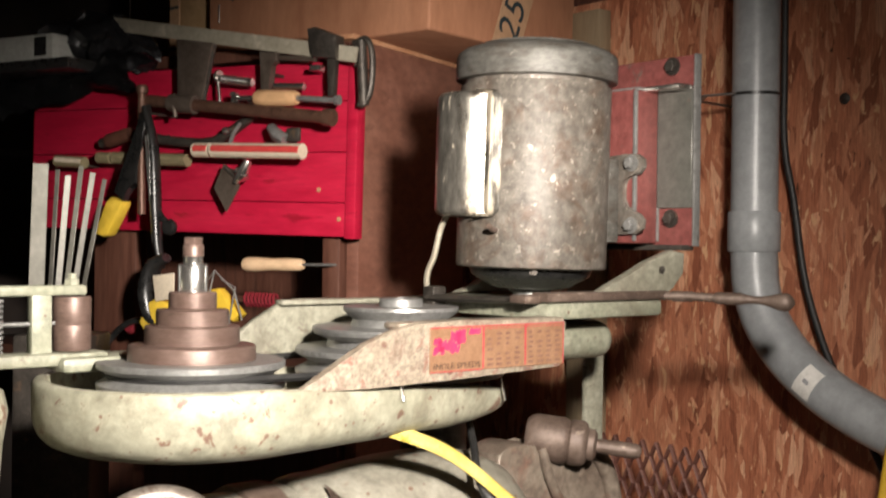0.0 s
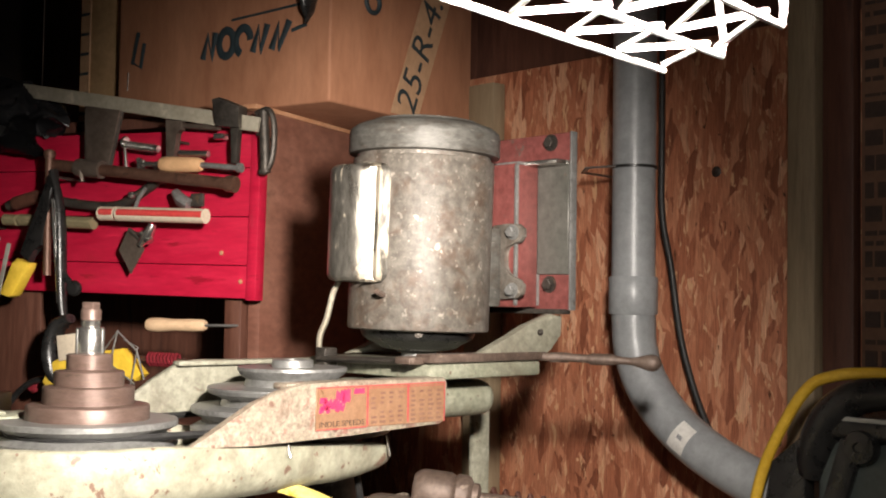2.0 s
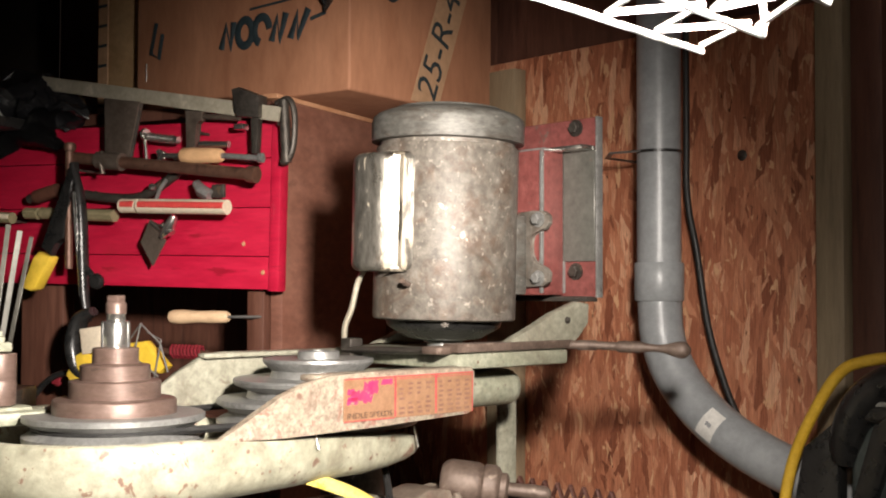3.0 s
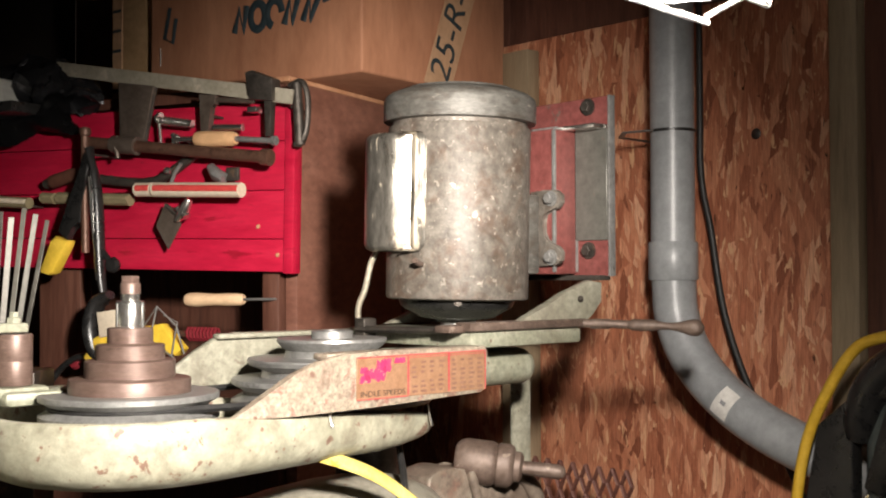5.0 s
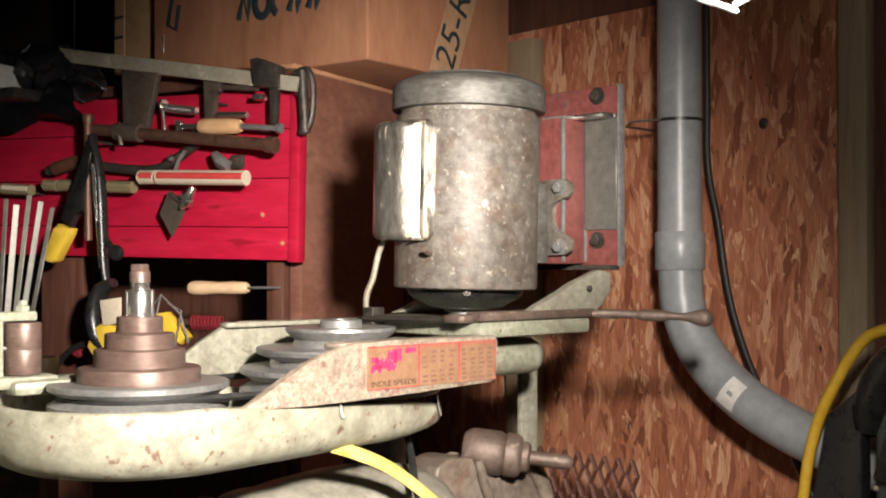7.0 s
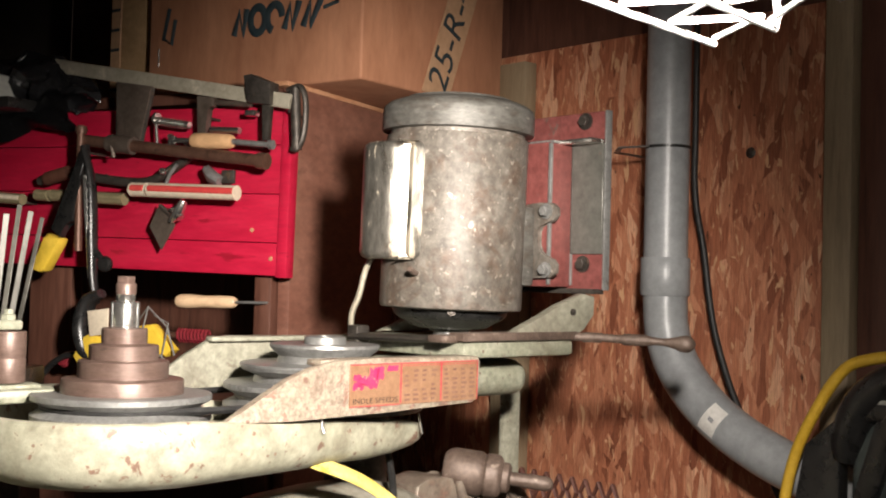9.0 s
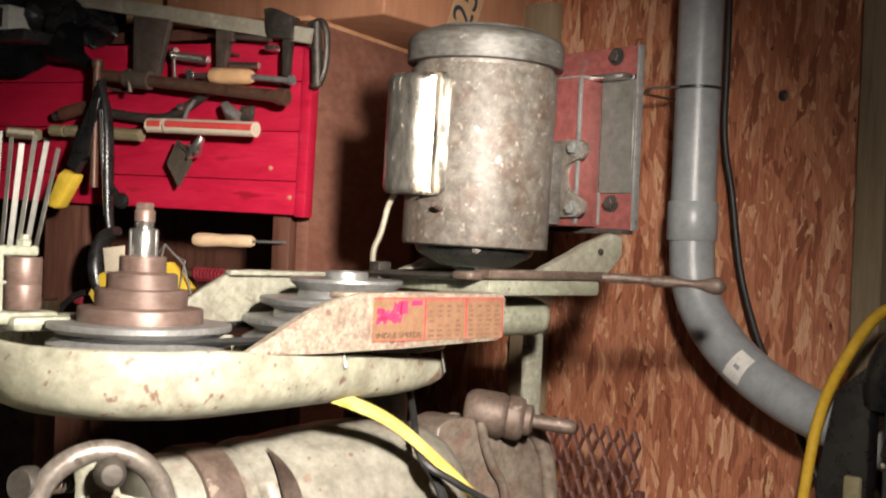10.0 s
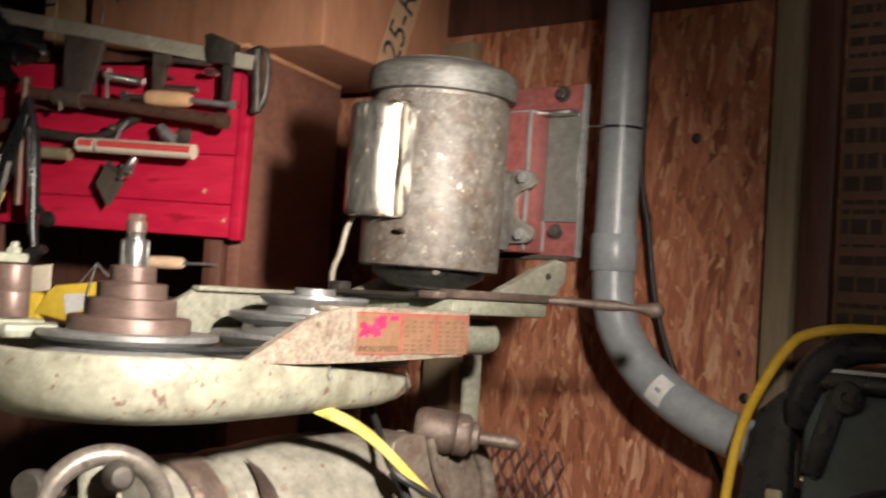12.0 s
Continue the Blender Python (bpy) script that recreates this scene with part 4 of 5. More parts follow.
pipe = thing("drain_pipe", M @ Vector((0.806, 0.004, 1.6)), "grey plastic pipe with a socket and a long bend", "pipe")
CENTRE = spline([(0.806, 0.004, 2.50), (0.806, 0.004, 1.9), (0.806, 0.004, 1.56), (0.806, 0.003, 1.49), (0.806, -0.002, 1.445), (0.806, -0.022, 1.400), (0.806, -0.062, 1.356), (0.806, -0.120, 1.318), (0.806, -0.205, 1.285), (0.806, -0.33, 1.258), (0.806, -0.5, 1.235)], 8)
shell = part("pipe", tube(CENTRE, 0.0302, M, 40), PVC, pipe)
part("socket", lathe([(0.030, 1.497), (0.0325, 1.497), (0.0338, 1.499), (0.0338, 1.5475), (0.0325, 1.5495), (0.030, 1.5495)], M @ Matrix.Translation((0.806, 0.004, 0)), 48, False), PVC, pipe)


def pipe_patch(material, name, s0, s1, a0, a1, grow, label):
    """A sticker that follows the bend."""
    bm = bmesh.new()
    rows = []
    for i in range(s0, s1 + 1):
        d = (CENTRE[i + 1] - CENTRE[i - 1]).normalized()
        side = Vector((-1, 0, 0))
        other = d.cross(side)
        rows.append([bm.verts.new(CENTRE[i] + grow * (math.cos(a) * side + math.sin(a) * other)) for a in (a0 + (a1 - a0) * k / 8 for k in range(9))])
    for a, b in zip(rows, rows[1:]):
        for k in range(8):
            bm.faces.new((a[k], a[k + 1], b[k + 1], b[k]))
    bm.transform(M)
    return part(name, bm, material, pipe, label)


patch = pipe_patch(WHITE, "sticker", 51, 54, -0.9, 0.5, 0.0305, "white paper sticker with faint print")
pipe_patch(surface("grey_print", (0.25, 0.25, 0.26), (0.3, 0.3, 0.3), 30, 0.6), "print_bar", 52, 53, -0.30, -0.12, 0.0308, "")
part("cable_tie", lathe([(0.0302, 1.6995), (0.0316, 1.6995), (0.0316, 1.7035), (0.0302, 1.7035)], M @ Matrix.Translation((0.806, 0.004, 0)), 40, False), BLACK, pipe, "black cable tie")
strap = part("pipe_strap", tube([(0.775, 0.012, 1.7015), (0.76, 0.05, 1.7005), (0.80, 0.09, 1.70), (WALL, 0.10, 1.70)], 0.0045, M, 8, 0.35), STEEL, pipe, "narrow steel strap")
part("wall_cable", tube(spline([(0.882, 0.018, 2.49), (0.882, 0.013, 1.8), (0.882, 0.012, 1.65), (0.884, -0.003, 1.566), (0.884, -0.021, 1.463), (0.882, -0.048, 1.386), (0.878, -0.077, 1.333), (0.872, -0.12, 1.27), (0.87, -0.16, 1.2)], 6), 0.0048, M, 10), RUBBER,
     tags=dict(label="black rubber cable hanging beside the pipe", category="cable"))
for y, z in ((-0.058, 1.701), (-0.155, 1.33)):
    part("nail_head", lathe([(0, 0), (0.008, 0), (0.006, 0.0015), (0, 0.002)], axis(M @ Vector((WALL, y, z)), -U), 16), DARK_IRON, tags=dict(label="dark nail head in the strand board", category="nail"))

# ---- cabinet with the crimson board, in the corner ----
K = Matrix.Translation((-0.126, 1.672, 0)) @ Matrix.Rotation(radians(-28), 4, "Z")
cab = thing("cabinet", K @ Vector((-0.3, 0.15, 0)), "dark brown open cabinet with a crimson rail board", "cabinet")
part("side_panel", rough_up(box(-0.022, -0.002, 0.020, 0.34, 0.02, 1.790, 0.001, K), 0.0005, 0.05), PANEL_WOOD, cab, "weathered brown side panel")
part("raw_top_edge", box(-0.026, -0.001, 0.000, 0.34, 1.790, 1.797, 0.001, K), RAW_EDGE, cab)
part("stile", box(-0.053, -0.0235, 0.004, 0.03, 0.02, 1.53, 0.002, K), BROWN_WOOD, cab)
part("stile", box(-0.498, -0.409, 0.004, 0.03, 0.02, 1.53, 0.002, K), BROWN_WOOD, cab)
part("back_panel", box(-0.9, -0.023, 0.325, 0.335, 0.02, 1.79, 0, K), BROWN_WOOD, cab)
part("top_board", box(-0.9, -0.0235, 0.012, 0.324, 1.772, 1.7895, 0.001, K), BROWN_WOOD, cab)
part("shelf", box(-0.9, -0.0235, 0.035, 0.324, 1.30, 1.32, 0.001, K), BROWN_WOOD, cab)
KT = K @ Matrix.Translation((0, 0, 1.51)) @ Matrix.Rotation(radians(1.1), 4, "Y") @ Matrix.Translation((0, 0, -1.51))
for z0, z1 in ((1.5105, 1.5575), (1.5585, 1.6285), (1.6295, 1.70), (1.701, 1.757)):
    part("crimson_board", box(-0.62, -0.0025, -0.016, 0.002, z0, z1, 0.0012, KT), RED_BOARD, cab, "glossy crimson painted board")
part("corner_trim", box(-0.0015, 0.016, -0.0185, 0.002, 1.508, 1.758, 0.0015, KT), RED_BOARD, cab, "crimson corner trim")
for x, z in ((-0.047, 1.576), (-0.012, 1.535)):
    part("nail_hole", lathe([(0, 0), (0.0035, 0), (0.003, 0.0012), (0, 0.0014)], axis(KT @ Vector((x, -0.0162, z)), K.to_3x3() @ Vector((0, -1, 0))), 10), RAW_EDGE, cab)

# ---- cartons on the cabinet ----
B = Matrix.Translation((-0.020, 1.640, 1.7975)) @ Matrix.Rotation(radians(-38), 4, "Z")
INK = surface("blue_black_ink", (0.016, 0.028, 0.034), (0.03, 0.045, 0.05), 60, 0.6)
carton = thing("carton", B @ Vector((-0.2, 0.18, 0)), "brown cardboard carton lying upside down on the cabinet", "carton")
shell_box = part("box_body", rough_up(box(-0.465, 0, 0, 0.37, 0, 0.40, 0.004, B, 3), 0.002, 0.12), CARD, carton)
FRONT_FACE = B @ Matrix.Rotation(radians(90), 4, "X")
SIDE_FACE = B @ Matrix.Rotation(radians(90), 4, "Z") @ Matrix.Rotation(radians(90), 4, "X")
part("tape_strip", prism([(0.142, 0.004), (0.214, 0.004), (0.300, 0.21), (0.345, 0.32), (0.27, 0.32), (0.222, 0.20)], 0.0018, 0.0030, 0, SIDE_FACE), CARD_PALE, carton, "pale paper tape with serif figures")
lettering("25-R-4.", 0.072, INK, carton, SIDE_FACE @ Matrix.Translation((0.200, 0.003, 0.0034)) @ Matrix.Rotation(radians(68), 4, "Z"), "lettering", 0.0002, 1.0)
# worn maker's print, upside down, as plain marks
marks = []
for k, (x0, w, h, lean) in enumerate(((-0.115, 0.036, 0.040, 0.35), (-0.154, 0.030, 0.040, 0.2), (-0.190, 0.031, 0.040, 0), (-0.226, 0.031, 0.040, 0), (-0.262, 0.027, 0.040, 0))):
    z = 0.088
    if k in (2, 3):
        ring = [(x0 + w / 2 + w / 2 * math.cos(a), z + h / 2 + h / 2 * math.sin(a)) for a in (2 * math.pi * i / 20 for i in range(20 if k == 3 else 15))]
        pts = [Vector((x, y, 0)) for x, y in (ring + ring[:1] if k == 3 else ring)]
        marks.append(tube(pts, 0.0068, FRONT_FACE @ Matrix.Translation((0, 0, 0.0012)), 6, 0.2))
    else:
        marks.append(tube([(x0 + w, z + h, 0), (x0 + w * (0.75 - lean), z, 0), (x0 + w * 0.4, z + h * 0.9, 0), (x0, z, 0)], 0.0068, FRONT_FACE @ Matrix.Translation((0, 0, 0.0012)), 6, 0.2))
marks.append(tube([(-0.055, 0.150, 0), (-0.20, 0.143, 0)], 0.002, FRONT_FACE @ Matrix.Translation((0, 0, 0.0012)), 6, 0.3))
marks.append(tube([(-0.045, 0.118, 0), (-0.075, 0.112, 0)], 0.003, FRONT_FACE @ Matrix.Translation((0, 0, 0.0012)), 6, 0.3))
marks.append(tube([(-0.415, 0.15, 0), (-0.428, 0.10, 0), (-0.408, 0.09, 0), (-0.400, 0.13, 0)], 0.005, FRONT_FACE @ Matrix.Translation((0, 0, 0.0012)), 6, 0.25))
for one in marks:
    part("print_mark", one, INK, carton, "blurred blue-black print mark")
part("print_ring", ring_tube(0.016, 0.004, SIDE_FACE @ Matrix.Translation((0.095, 0.165, 0.0015)), 24, 6), INK, carton)
part("staple", tube([(-0.437, 0.055, 0), (-0.437, 0.085, 0)], 0.0012, FRONT_FACE @ Matrix.Translation((0, 0, 0.002)), 6), BRIGHT, carton)
plug = part("hanging_plug", tube([(-0.030, -0.012, 0.28), (-0.031, -0.012, 0.20), (-0.033, -0.012, 0.155), (-0.034, -0.012, 0.135), (-0.036, -0.010, 0.124), (-0.040, -0.010, 0.116)], [0.014, 0.020, 0.019, 0.014, 0.006, 0.003], B, 16, 0.5), BLACK,
            tags=dict(label="black plastic plug hanging against the carton", category="plug"))
tan_box = thing("carton", B @ Vector((-0.6, 0.2, 0)), "paler tan cardboard carton with a striped edge", "carton")
part("box_body", rough_up(box(-0.60, -0.470, 0.03, 0.33, 0, 0.36, 0.003, B, 2), 0.0015, 0.1), CARD_TAN, tan_box)
part("striped_edge", box(-0.600, -0.575, 0.0265, 0.0295, 0.002, 0.355, 0.0005, B, 1), CARD_PALE, tan_box)
for z in (0.03, 0.065, 0.10, 0.135, 0.17, 0.205):
    part("stripe", box(-0.599, -0.576, 0.0252, 0.0262, z, z + 0.005, 0, B), INK, tan_box)

# ---- tools on the crimson board ----
def peg(x, z, out):
    part("peg", tube([(x, 0.0, z), (x, -out + 0.01, z), (x, -out, z + 0.004)], 0.0022, K, 8), DARK_IRON, cab)


def rod(pts, r, seg=12, flat=1.0):
    return tube(pts, r, K, seg, flat)


bar_clamp = thing("bar_clamp", K @ Vector((-0.2, -0.05, 1.75)), "long bar clamp with a pale flat steel bar and dark jaws", "clamp", "clamps on the board")
DIRB = (Vector((0.037, 0, 1.7565)) - Vector((-0.408, 0, 1.8335))).normalized()
BARM = K @ Matrix.Translation((-0.408, -0.05, 1.8335)) @ Matrix.Rotation(math.atan2(-DIRB.z, DIRB.x), 4, "Y")
part("bar", box(0, 0.452, -0.003, 0.003, -0.0105, 0.0105, 0.001, BARM), PALE_STEEL, bar_clamp, "pale flat steel bar with bare patches")
flipk = K @ Matrix(((1, 0, 0, 0), (0, 0, 1, 0), (0, 1, 0, 0), (0, 0, 0, 1)))
part("fixed_jaw", joined(prism([(-0.276, 1.800), (-0.208, 1.790), (-0.228, 1.706), (-0.272, 1.712)], -0.056, -0.044, 0.002, flipk)), BRONZE_IRON, bar_clamp, "brown-grey cast jaw")
part("jaw_rim", joined(rod([(-0.209, -0.05, 1.79), (-0.229, -0.05, 1.706)], 0.0035, 8), rod([(-0.277, -0.05, 1.80), (-0.274, -0.05, 1.712)], 0.0035, 8), rod([(-0.277, -0.05, 1.798), (-0.209, -0.05, 1.788)], 0.004, 8)), DARK_IRON, bar_clamp)
part("sliding_jaw", joined(prism([(-0.038, 1.796), (-0.026, 1.798), (0.010, 1.784), (0.010, 1.752), (-0.028, 1.756), (-0.032, 1.762)], -0.062, -0.038, 0.003, flipk), prism([(-0.008, 1.756), (0.006, 1.756), (0.003, 1.702), (-0.006, 1.702)], -0.056, -0.044, 0.002, flipk)), DARK_IRON, bar_clamp, "dark sliding jaw")
part("screw_pad", box(-0.034, -0.018, -0.060, -0.045, 1.738, 1.746, 0.001, K), BRIGHT, bar_clamp)
peg(-0.25, 1.74, 0.05), peg(-0.01, 1.76, 0.05)

hook_clamp = thing("c_clamp", K @ Vector((0.045, -0.03, 1.73)), "dark iron clamp hooked over the board's end", "clamp", "clamps on the board")
part("clamp_frame", tube(spline([(0.022, -0.035, 1.775), (0.042, -0.035, 1.780), (0.052, -0.035, 1.762), (0.053, -0.035, 1.73), (0.049, -0.035, 1.705), (0.040, -0.035, 1.692), (0.032, -0.035, 1.692)], 5), 0.0050, K, 10, 0.9), DARK_IRON, hook_clamp)
part("clamp_screw", rod([(0.034, -0.035, 1.778), (0.040, -0.035, 1.69)], 0.0075), DARK_IRON, hook_clamp)
peg(0.026, 1.742, 0.036)

c_clamp = thing("c_clamp", K @ Vector((-0.13, -0.05, 1.73)), "small clamp with bright screw and T-handle", "clamp", "clamps on the board")
part("clamp_frame", joined(prism([(-0.124, 1.772), (-0.094, 1.768), (-0.094, 1.755), (-0.104, 1.752), (-0.106, 1.712), (-0.121, 1.712)], -0.055, -0.044, 0.002, flipk), rod([(-0.10, -0.05, 1.762), (-0.03, -0.05, 1.755)], 0.004, 8)), BRONZE_IRON, c_clamp)
part("clamp_screw", joined(rod([(-0.199, -0.05, 1.738), (-0.139, -0.05, 1.729)], 0.0058), *[ring_tube(0.006, 0.0009, axis(K @ Vector((-0.19 + 0.006 * k, -0.05, 1.7366 - 0.0009 * k)), K.to_3x3() @ Vector((1, 0, -0.15))), 16, 5) for k in range(8)]), BRIGHT, c_clamp, "bright screw")
part("t_handle", rod([(-0.203, -0.05, 1.748), (-0.198, -0.05, 1.704)], 0.0028), BRIGHT, c_clamp)
part("swivel_pad", lathe([(0, 0), (0.007, 0), (0.0095, 0.003), (0.009, 0.006), (0, 0.006)], axis(K @ Vector((-0.205, -0.05, 1.742)), K.to_3x3() @ Vector((1, 0, -0.15))), 16), BRIGHT, c_clamp)
part("screw_end", rod([(-0.098, -0.052, 1.721), (-0.047, -0.052, 1.718)], 0.005), BRIGHT, c_clamp)
peg(-0.11, 1.74, 0.05)

screw_clamp = thing("hand_clamp", K @ Vector((-0.09, -0.06, 1.70)), "clamp spindle with a tan turned wooden grip", "clamp", "clamps on the board")
part("grip", lathe([(0, 0), (0.0095, 0.0), (0.0115, 0.004), (0.0118, 0.02), (0.0112, 0.05), (0.0105, 0.066), (0.008, 0.071), (0, 0.071)], axis(K @ Vector((-0.122, -0.062, 1.7045)), K.to_3x3() @ Vector((1, 0, -0.045))), 24), TAN, screw_clamp, "tan turned grip")
part("spindle", rod([(-0.165, -0.062, 1.7065), (-0.12, -0.062, 1.7045)], 0.004), BRIGHT, screw_clamp)
part("spindle_end", rod([(-0.052, -0.062, 1.7012), (0.014, -0.062, 1.6945)], 0.0042), STEEL, screw_clamp)
part("end_pad", lathe([(0, 0), (0.007, 0), (0.007, 0.006), (0, 0.006)], axis(K @ Vector((0.012, -0.062, 1.695)), K.to_3x3() @ Vector((1, 0, -0.05))), 16), STEEL, screw_clamp)
part("wing_nut", joined(rod([(-0.166, -0.062, 1.714), (-0.156, -0.062, 1.70)], 0.004, 8), rod([(-0.156, -0.062, 1.713), (-0.164, -0.062, 1.70)], 0.004, 8)), BRIGHT, screw_clamp)
peg(-0.14, 1.70, 0.062), peg(-0.03, 1.696, 0.062)

pipe_clamp = thing("pipe_clamp", K @ Vector((-0.15, -0.07, 1.69)), "rusty brown pipe clamp with a hanging T-bar", "clamp", "clamps on the board")
part("clamp_pipe", rod([(-0.318, -0.07, 1.7095), (0.008, -0.07, 1.671)], 0.0088, 16), RUST_PIPE, pipe_clamp, "rusty brown pipe")
part("pipe_cap", rod([(0.000, -0.07, 1.672), (0.014, -0.07, 1.6703)], 0.0118, 16), RUST_PIPE, pipe_clamp)
part("collar", joined(rod([(-0.272, -0.07, 1.704), (-0.226, -0.07, 1.699)], 0.0135, 16), rod([(-0.262, -0.074, 1.715), (-0.26, -0.08, 1.70), (-0.256, -0.078, 1.682)], 0.0035, 8)), BRONZE_IRON, pipe_clamp)
part("t_bar", rod([(-0.322, -0.078, 1.727), (-0.320, -0.08, 1.63), (-0.318, -0.08, 1.541)], 0.0062), RUST_PIPE, pipe_clamp, "rusty hanging bar")
part("bar_knob", lathe([(0, -0.008), (0.008, -0.006), (0.0095, 0), (0.008, 0.006), (0, 0.008)], axis(K @ Vector((-0.3215, -0.078, 1.725)), (0, 0, 1)), 16), RUST_PIPE, pipe_clamp)
peg(-0.15, 1.682, 0.07), peg(-0.29, 1.70, 0.07)


def striped_tool(x0, x1, z0, z1, r, out, name, label, cream, stripe):
    """A turned handle: short ferrule end, round body with a coloured band along it."""
    t = thing(name, K @ Vector(((x0 + x1) / 2, -out, z0)), label, "hand tool", "tools on the board")
    part("handle", rod([(x0, -out, z0), (x1, -out, z1)], r, 20), cream, t)
    part("band", rod([(x0 + 0.004, -out - r * 0.62, z0 + 0.0015), (x1 - 0.001, -out - r * 0.62, z1 + 0.0015)], r * 0.55, 12, 0.95), stripe, t, "coloured band")
    part("end_ring", ring_tube(r * 0.72, r * 0.3, axis(K @ Vector((x0, -out, z0)), K.to_3x3() @ Vector((1, 0, 0))), 20, 6), cream, t)
    peg((x0 + x1) / 2 + 0.02, z0 - 0.008, out)
    return t


striped_tool(-0.190, -0.034, 1.6325, 1.6265, 0.0108, 0.072, "striped_handle", "cream tool handle with a long red stripe", BONE, STRIPE_RED)
striped_tool(-0.227, -0.198, 1.634, 1.6332, 0.0105, 0.068, "striped_handle", "short cream handle end with a red stripe", BONE, STRIPE_RED)
striped_tool(-0.397, -0.252, 1.628, 1.6205, 0.0092, 0.055, "striped_handle", "dull olive tool handle in shadow", OLIVE, OLIVE)
striped_tool(-0.430, -0.404, 1.629, 1.6275, 0.0088, 0.055, "striped_handle", "dull olive handle end in shadow", OLIVE, OLIVE)
striped_tool(-0.52, -0.46, 1.626, 1.622, 0.009, 0.055, "striped_handle", "dull cream handle end in shadow", OLIVE, BONE)
grip = thing("hacksaw", K @ Vector((-0.35, -0.04, 1.655)), "dark handled saw hanging behind the pliers", "saw", "tools on the board")
part("frame", rod(spline([(-0.44, -0.04, 1.652), (-0.40, -0.042, 1.661), (-0.36, -0.042, 1.662), (-0.30, -0.04, 1.652), (-0.22, -0.04, 1.648), (-0.16, -0.04, 1.675), (-0.14, -0.04, 1.69)], 5), 0.0075), DARK_IRON, grip)
part("grip", rod([(-0.42, -0.045, 1.655), (-0.375, -0.047, 1.664), (-0.345, -0.046, 1.660)], 0.011), BROWN_WOOD, grip)
peg(-0.30, 1.655, 0.045)

trowel = thing("putty_knife", K @ Vector((-0.18, -0.045, 1.6)), "brown steel putty blade hung by a wing nut", "hand tool", "tools on the board")
part("blade", prism([(-0.190, 1.614), (-0.207, 1.580), (-0.184, 1.545), (-0.160, 1.582)], -0.050, -0.048, 0, flipk), BRONZE_IRON, trowel, "brown steel blade")
part("wing_nut", rough_up(joined(rod([(-0.165, -0.052, 1.588), (-0.150, -0.055, 1.604), (-0.142, -0.054, 1.618)], [0.006, 0.0095, 0.006], 10), rod([(-0.160, -0.055, 1.606), (-0.146, -0.055, 1.592)], 0.0062, 10)), 0.002, 0.008), BRIGHT, trowel)
part("stem", rod([(-0.188, -0.049, 1.61), (-0.168, -0.05, 1.596)], 0.0035), DARK_IRON, trowel)
peg(-0.185, 1.606, 0.05)
fitting = thing("chrome_fitting", K @ Vector((-0.08, -0.05, 1.66)), "crumpled bright metal fitting on a hook", "fitting", "tools on the board")
part("body", rough_up(rod([(-0.105, -0.052, 1.664), (-0.092, -0.055, 1.652), (-0.078, -0.054, 1.644)], [0.007, 0.0105, 0.009], 12), 0.003, 0.009), STEEL, fitting)
part("tab", box(-0.078, -0.055, -0.052, -0.046, 1.642, 1.662, 0.002, K), DARK_IRON, fitting)
part("hook", rod([(-0.18, -0.05, 1.640), (-0.172, -0.05, 1.658), (-0.16, -0.05, 1.672)], 0.003, 8), STEEL, fitting)
part("ball", lathe([(0, -0.006), (0.005, -0.004), (0.0065, 0), (0.005, 0.004), (0, 0.006)], axis(K @ Vector((-0.186, -0.05, 1.662)), (0, 0, 1)), 14), BRIGHT, fitting)
peg(-0.09, 1.65, 0.052)

cutters = thing("pruning_pliers", K @ Vector((-0.34, -0.08, 1.6)), "black pliers with yellow plastic grips hung on a hook", "pliers", "tools on the board")
part("arm", prism([(-0.306, 1.702), (-0.319, 1.690), (-0.330, 1.655), (-0.352, 1.608), (-0.369, 1.574), (-0.350, 1.560), (-0.342, 1.580), (-0.324, 1.586), (-0.320, 1.612), (-0.312, 1.655), (-0.304, 1.680)], -0.087, -0.073, 0.003, flipk), BLACK, cutters)
part("grip", prism([(-0.372, 1.5665), (-0.3465, 1.5595), (-0.3495, 1.551), (-0.3760, 1.5105), (-0.386, 1.507), (-0.401, 1.511), (-0.4025, 1.518), (-0.378, 1.5590)], -0.0905, -0.0695, 0.004, flipk), YELLOW, cutters, "yellow plastic grip")
part("arm", rod(spline([(-0.312, -0.082, 1.70), (-0.297, -0.082, 1.655), (-0.291, -0.082, 1.61), (-0.288, -0.082, 1.557), (-0.284, -0.082, 1.50), (-0.276, -0.082, 1.462)], 5), [0.006 + 0.004 * math.sin(math.pi * k / 25) for k in range(26)], 12, 0.7), BLACK, cutters)
part("edge_strip", rod([(-0.303, -0.089, 1.655), (-0.297, -0.090, 1.60), (-0.292, -0.089, 1.557), (-0.288, -0.087, 1.50)], 0.0022, 8), BRIGHT, cutters)
part("pivot", lathe([(0, -0.008), (0.010, -0.006), (0.0125, 0), (0.010, 0.006), (0, 0.008)], axis(K @ Vector((-0.262, -0.082, 1.522)), K.to_3x3() @ Vector((0, -1, 0))), 18), BLACK, cutters)
part("pivot_arm", rod([(-0.285, -0.082, 1.545), (-0.262, -0.082, 1.522)], 0.005, 8), BLACK, cutters)
peg(-0.309, 1.69, 0.08)

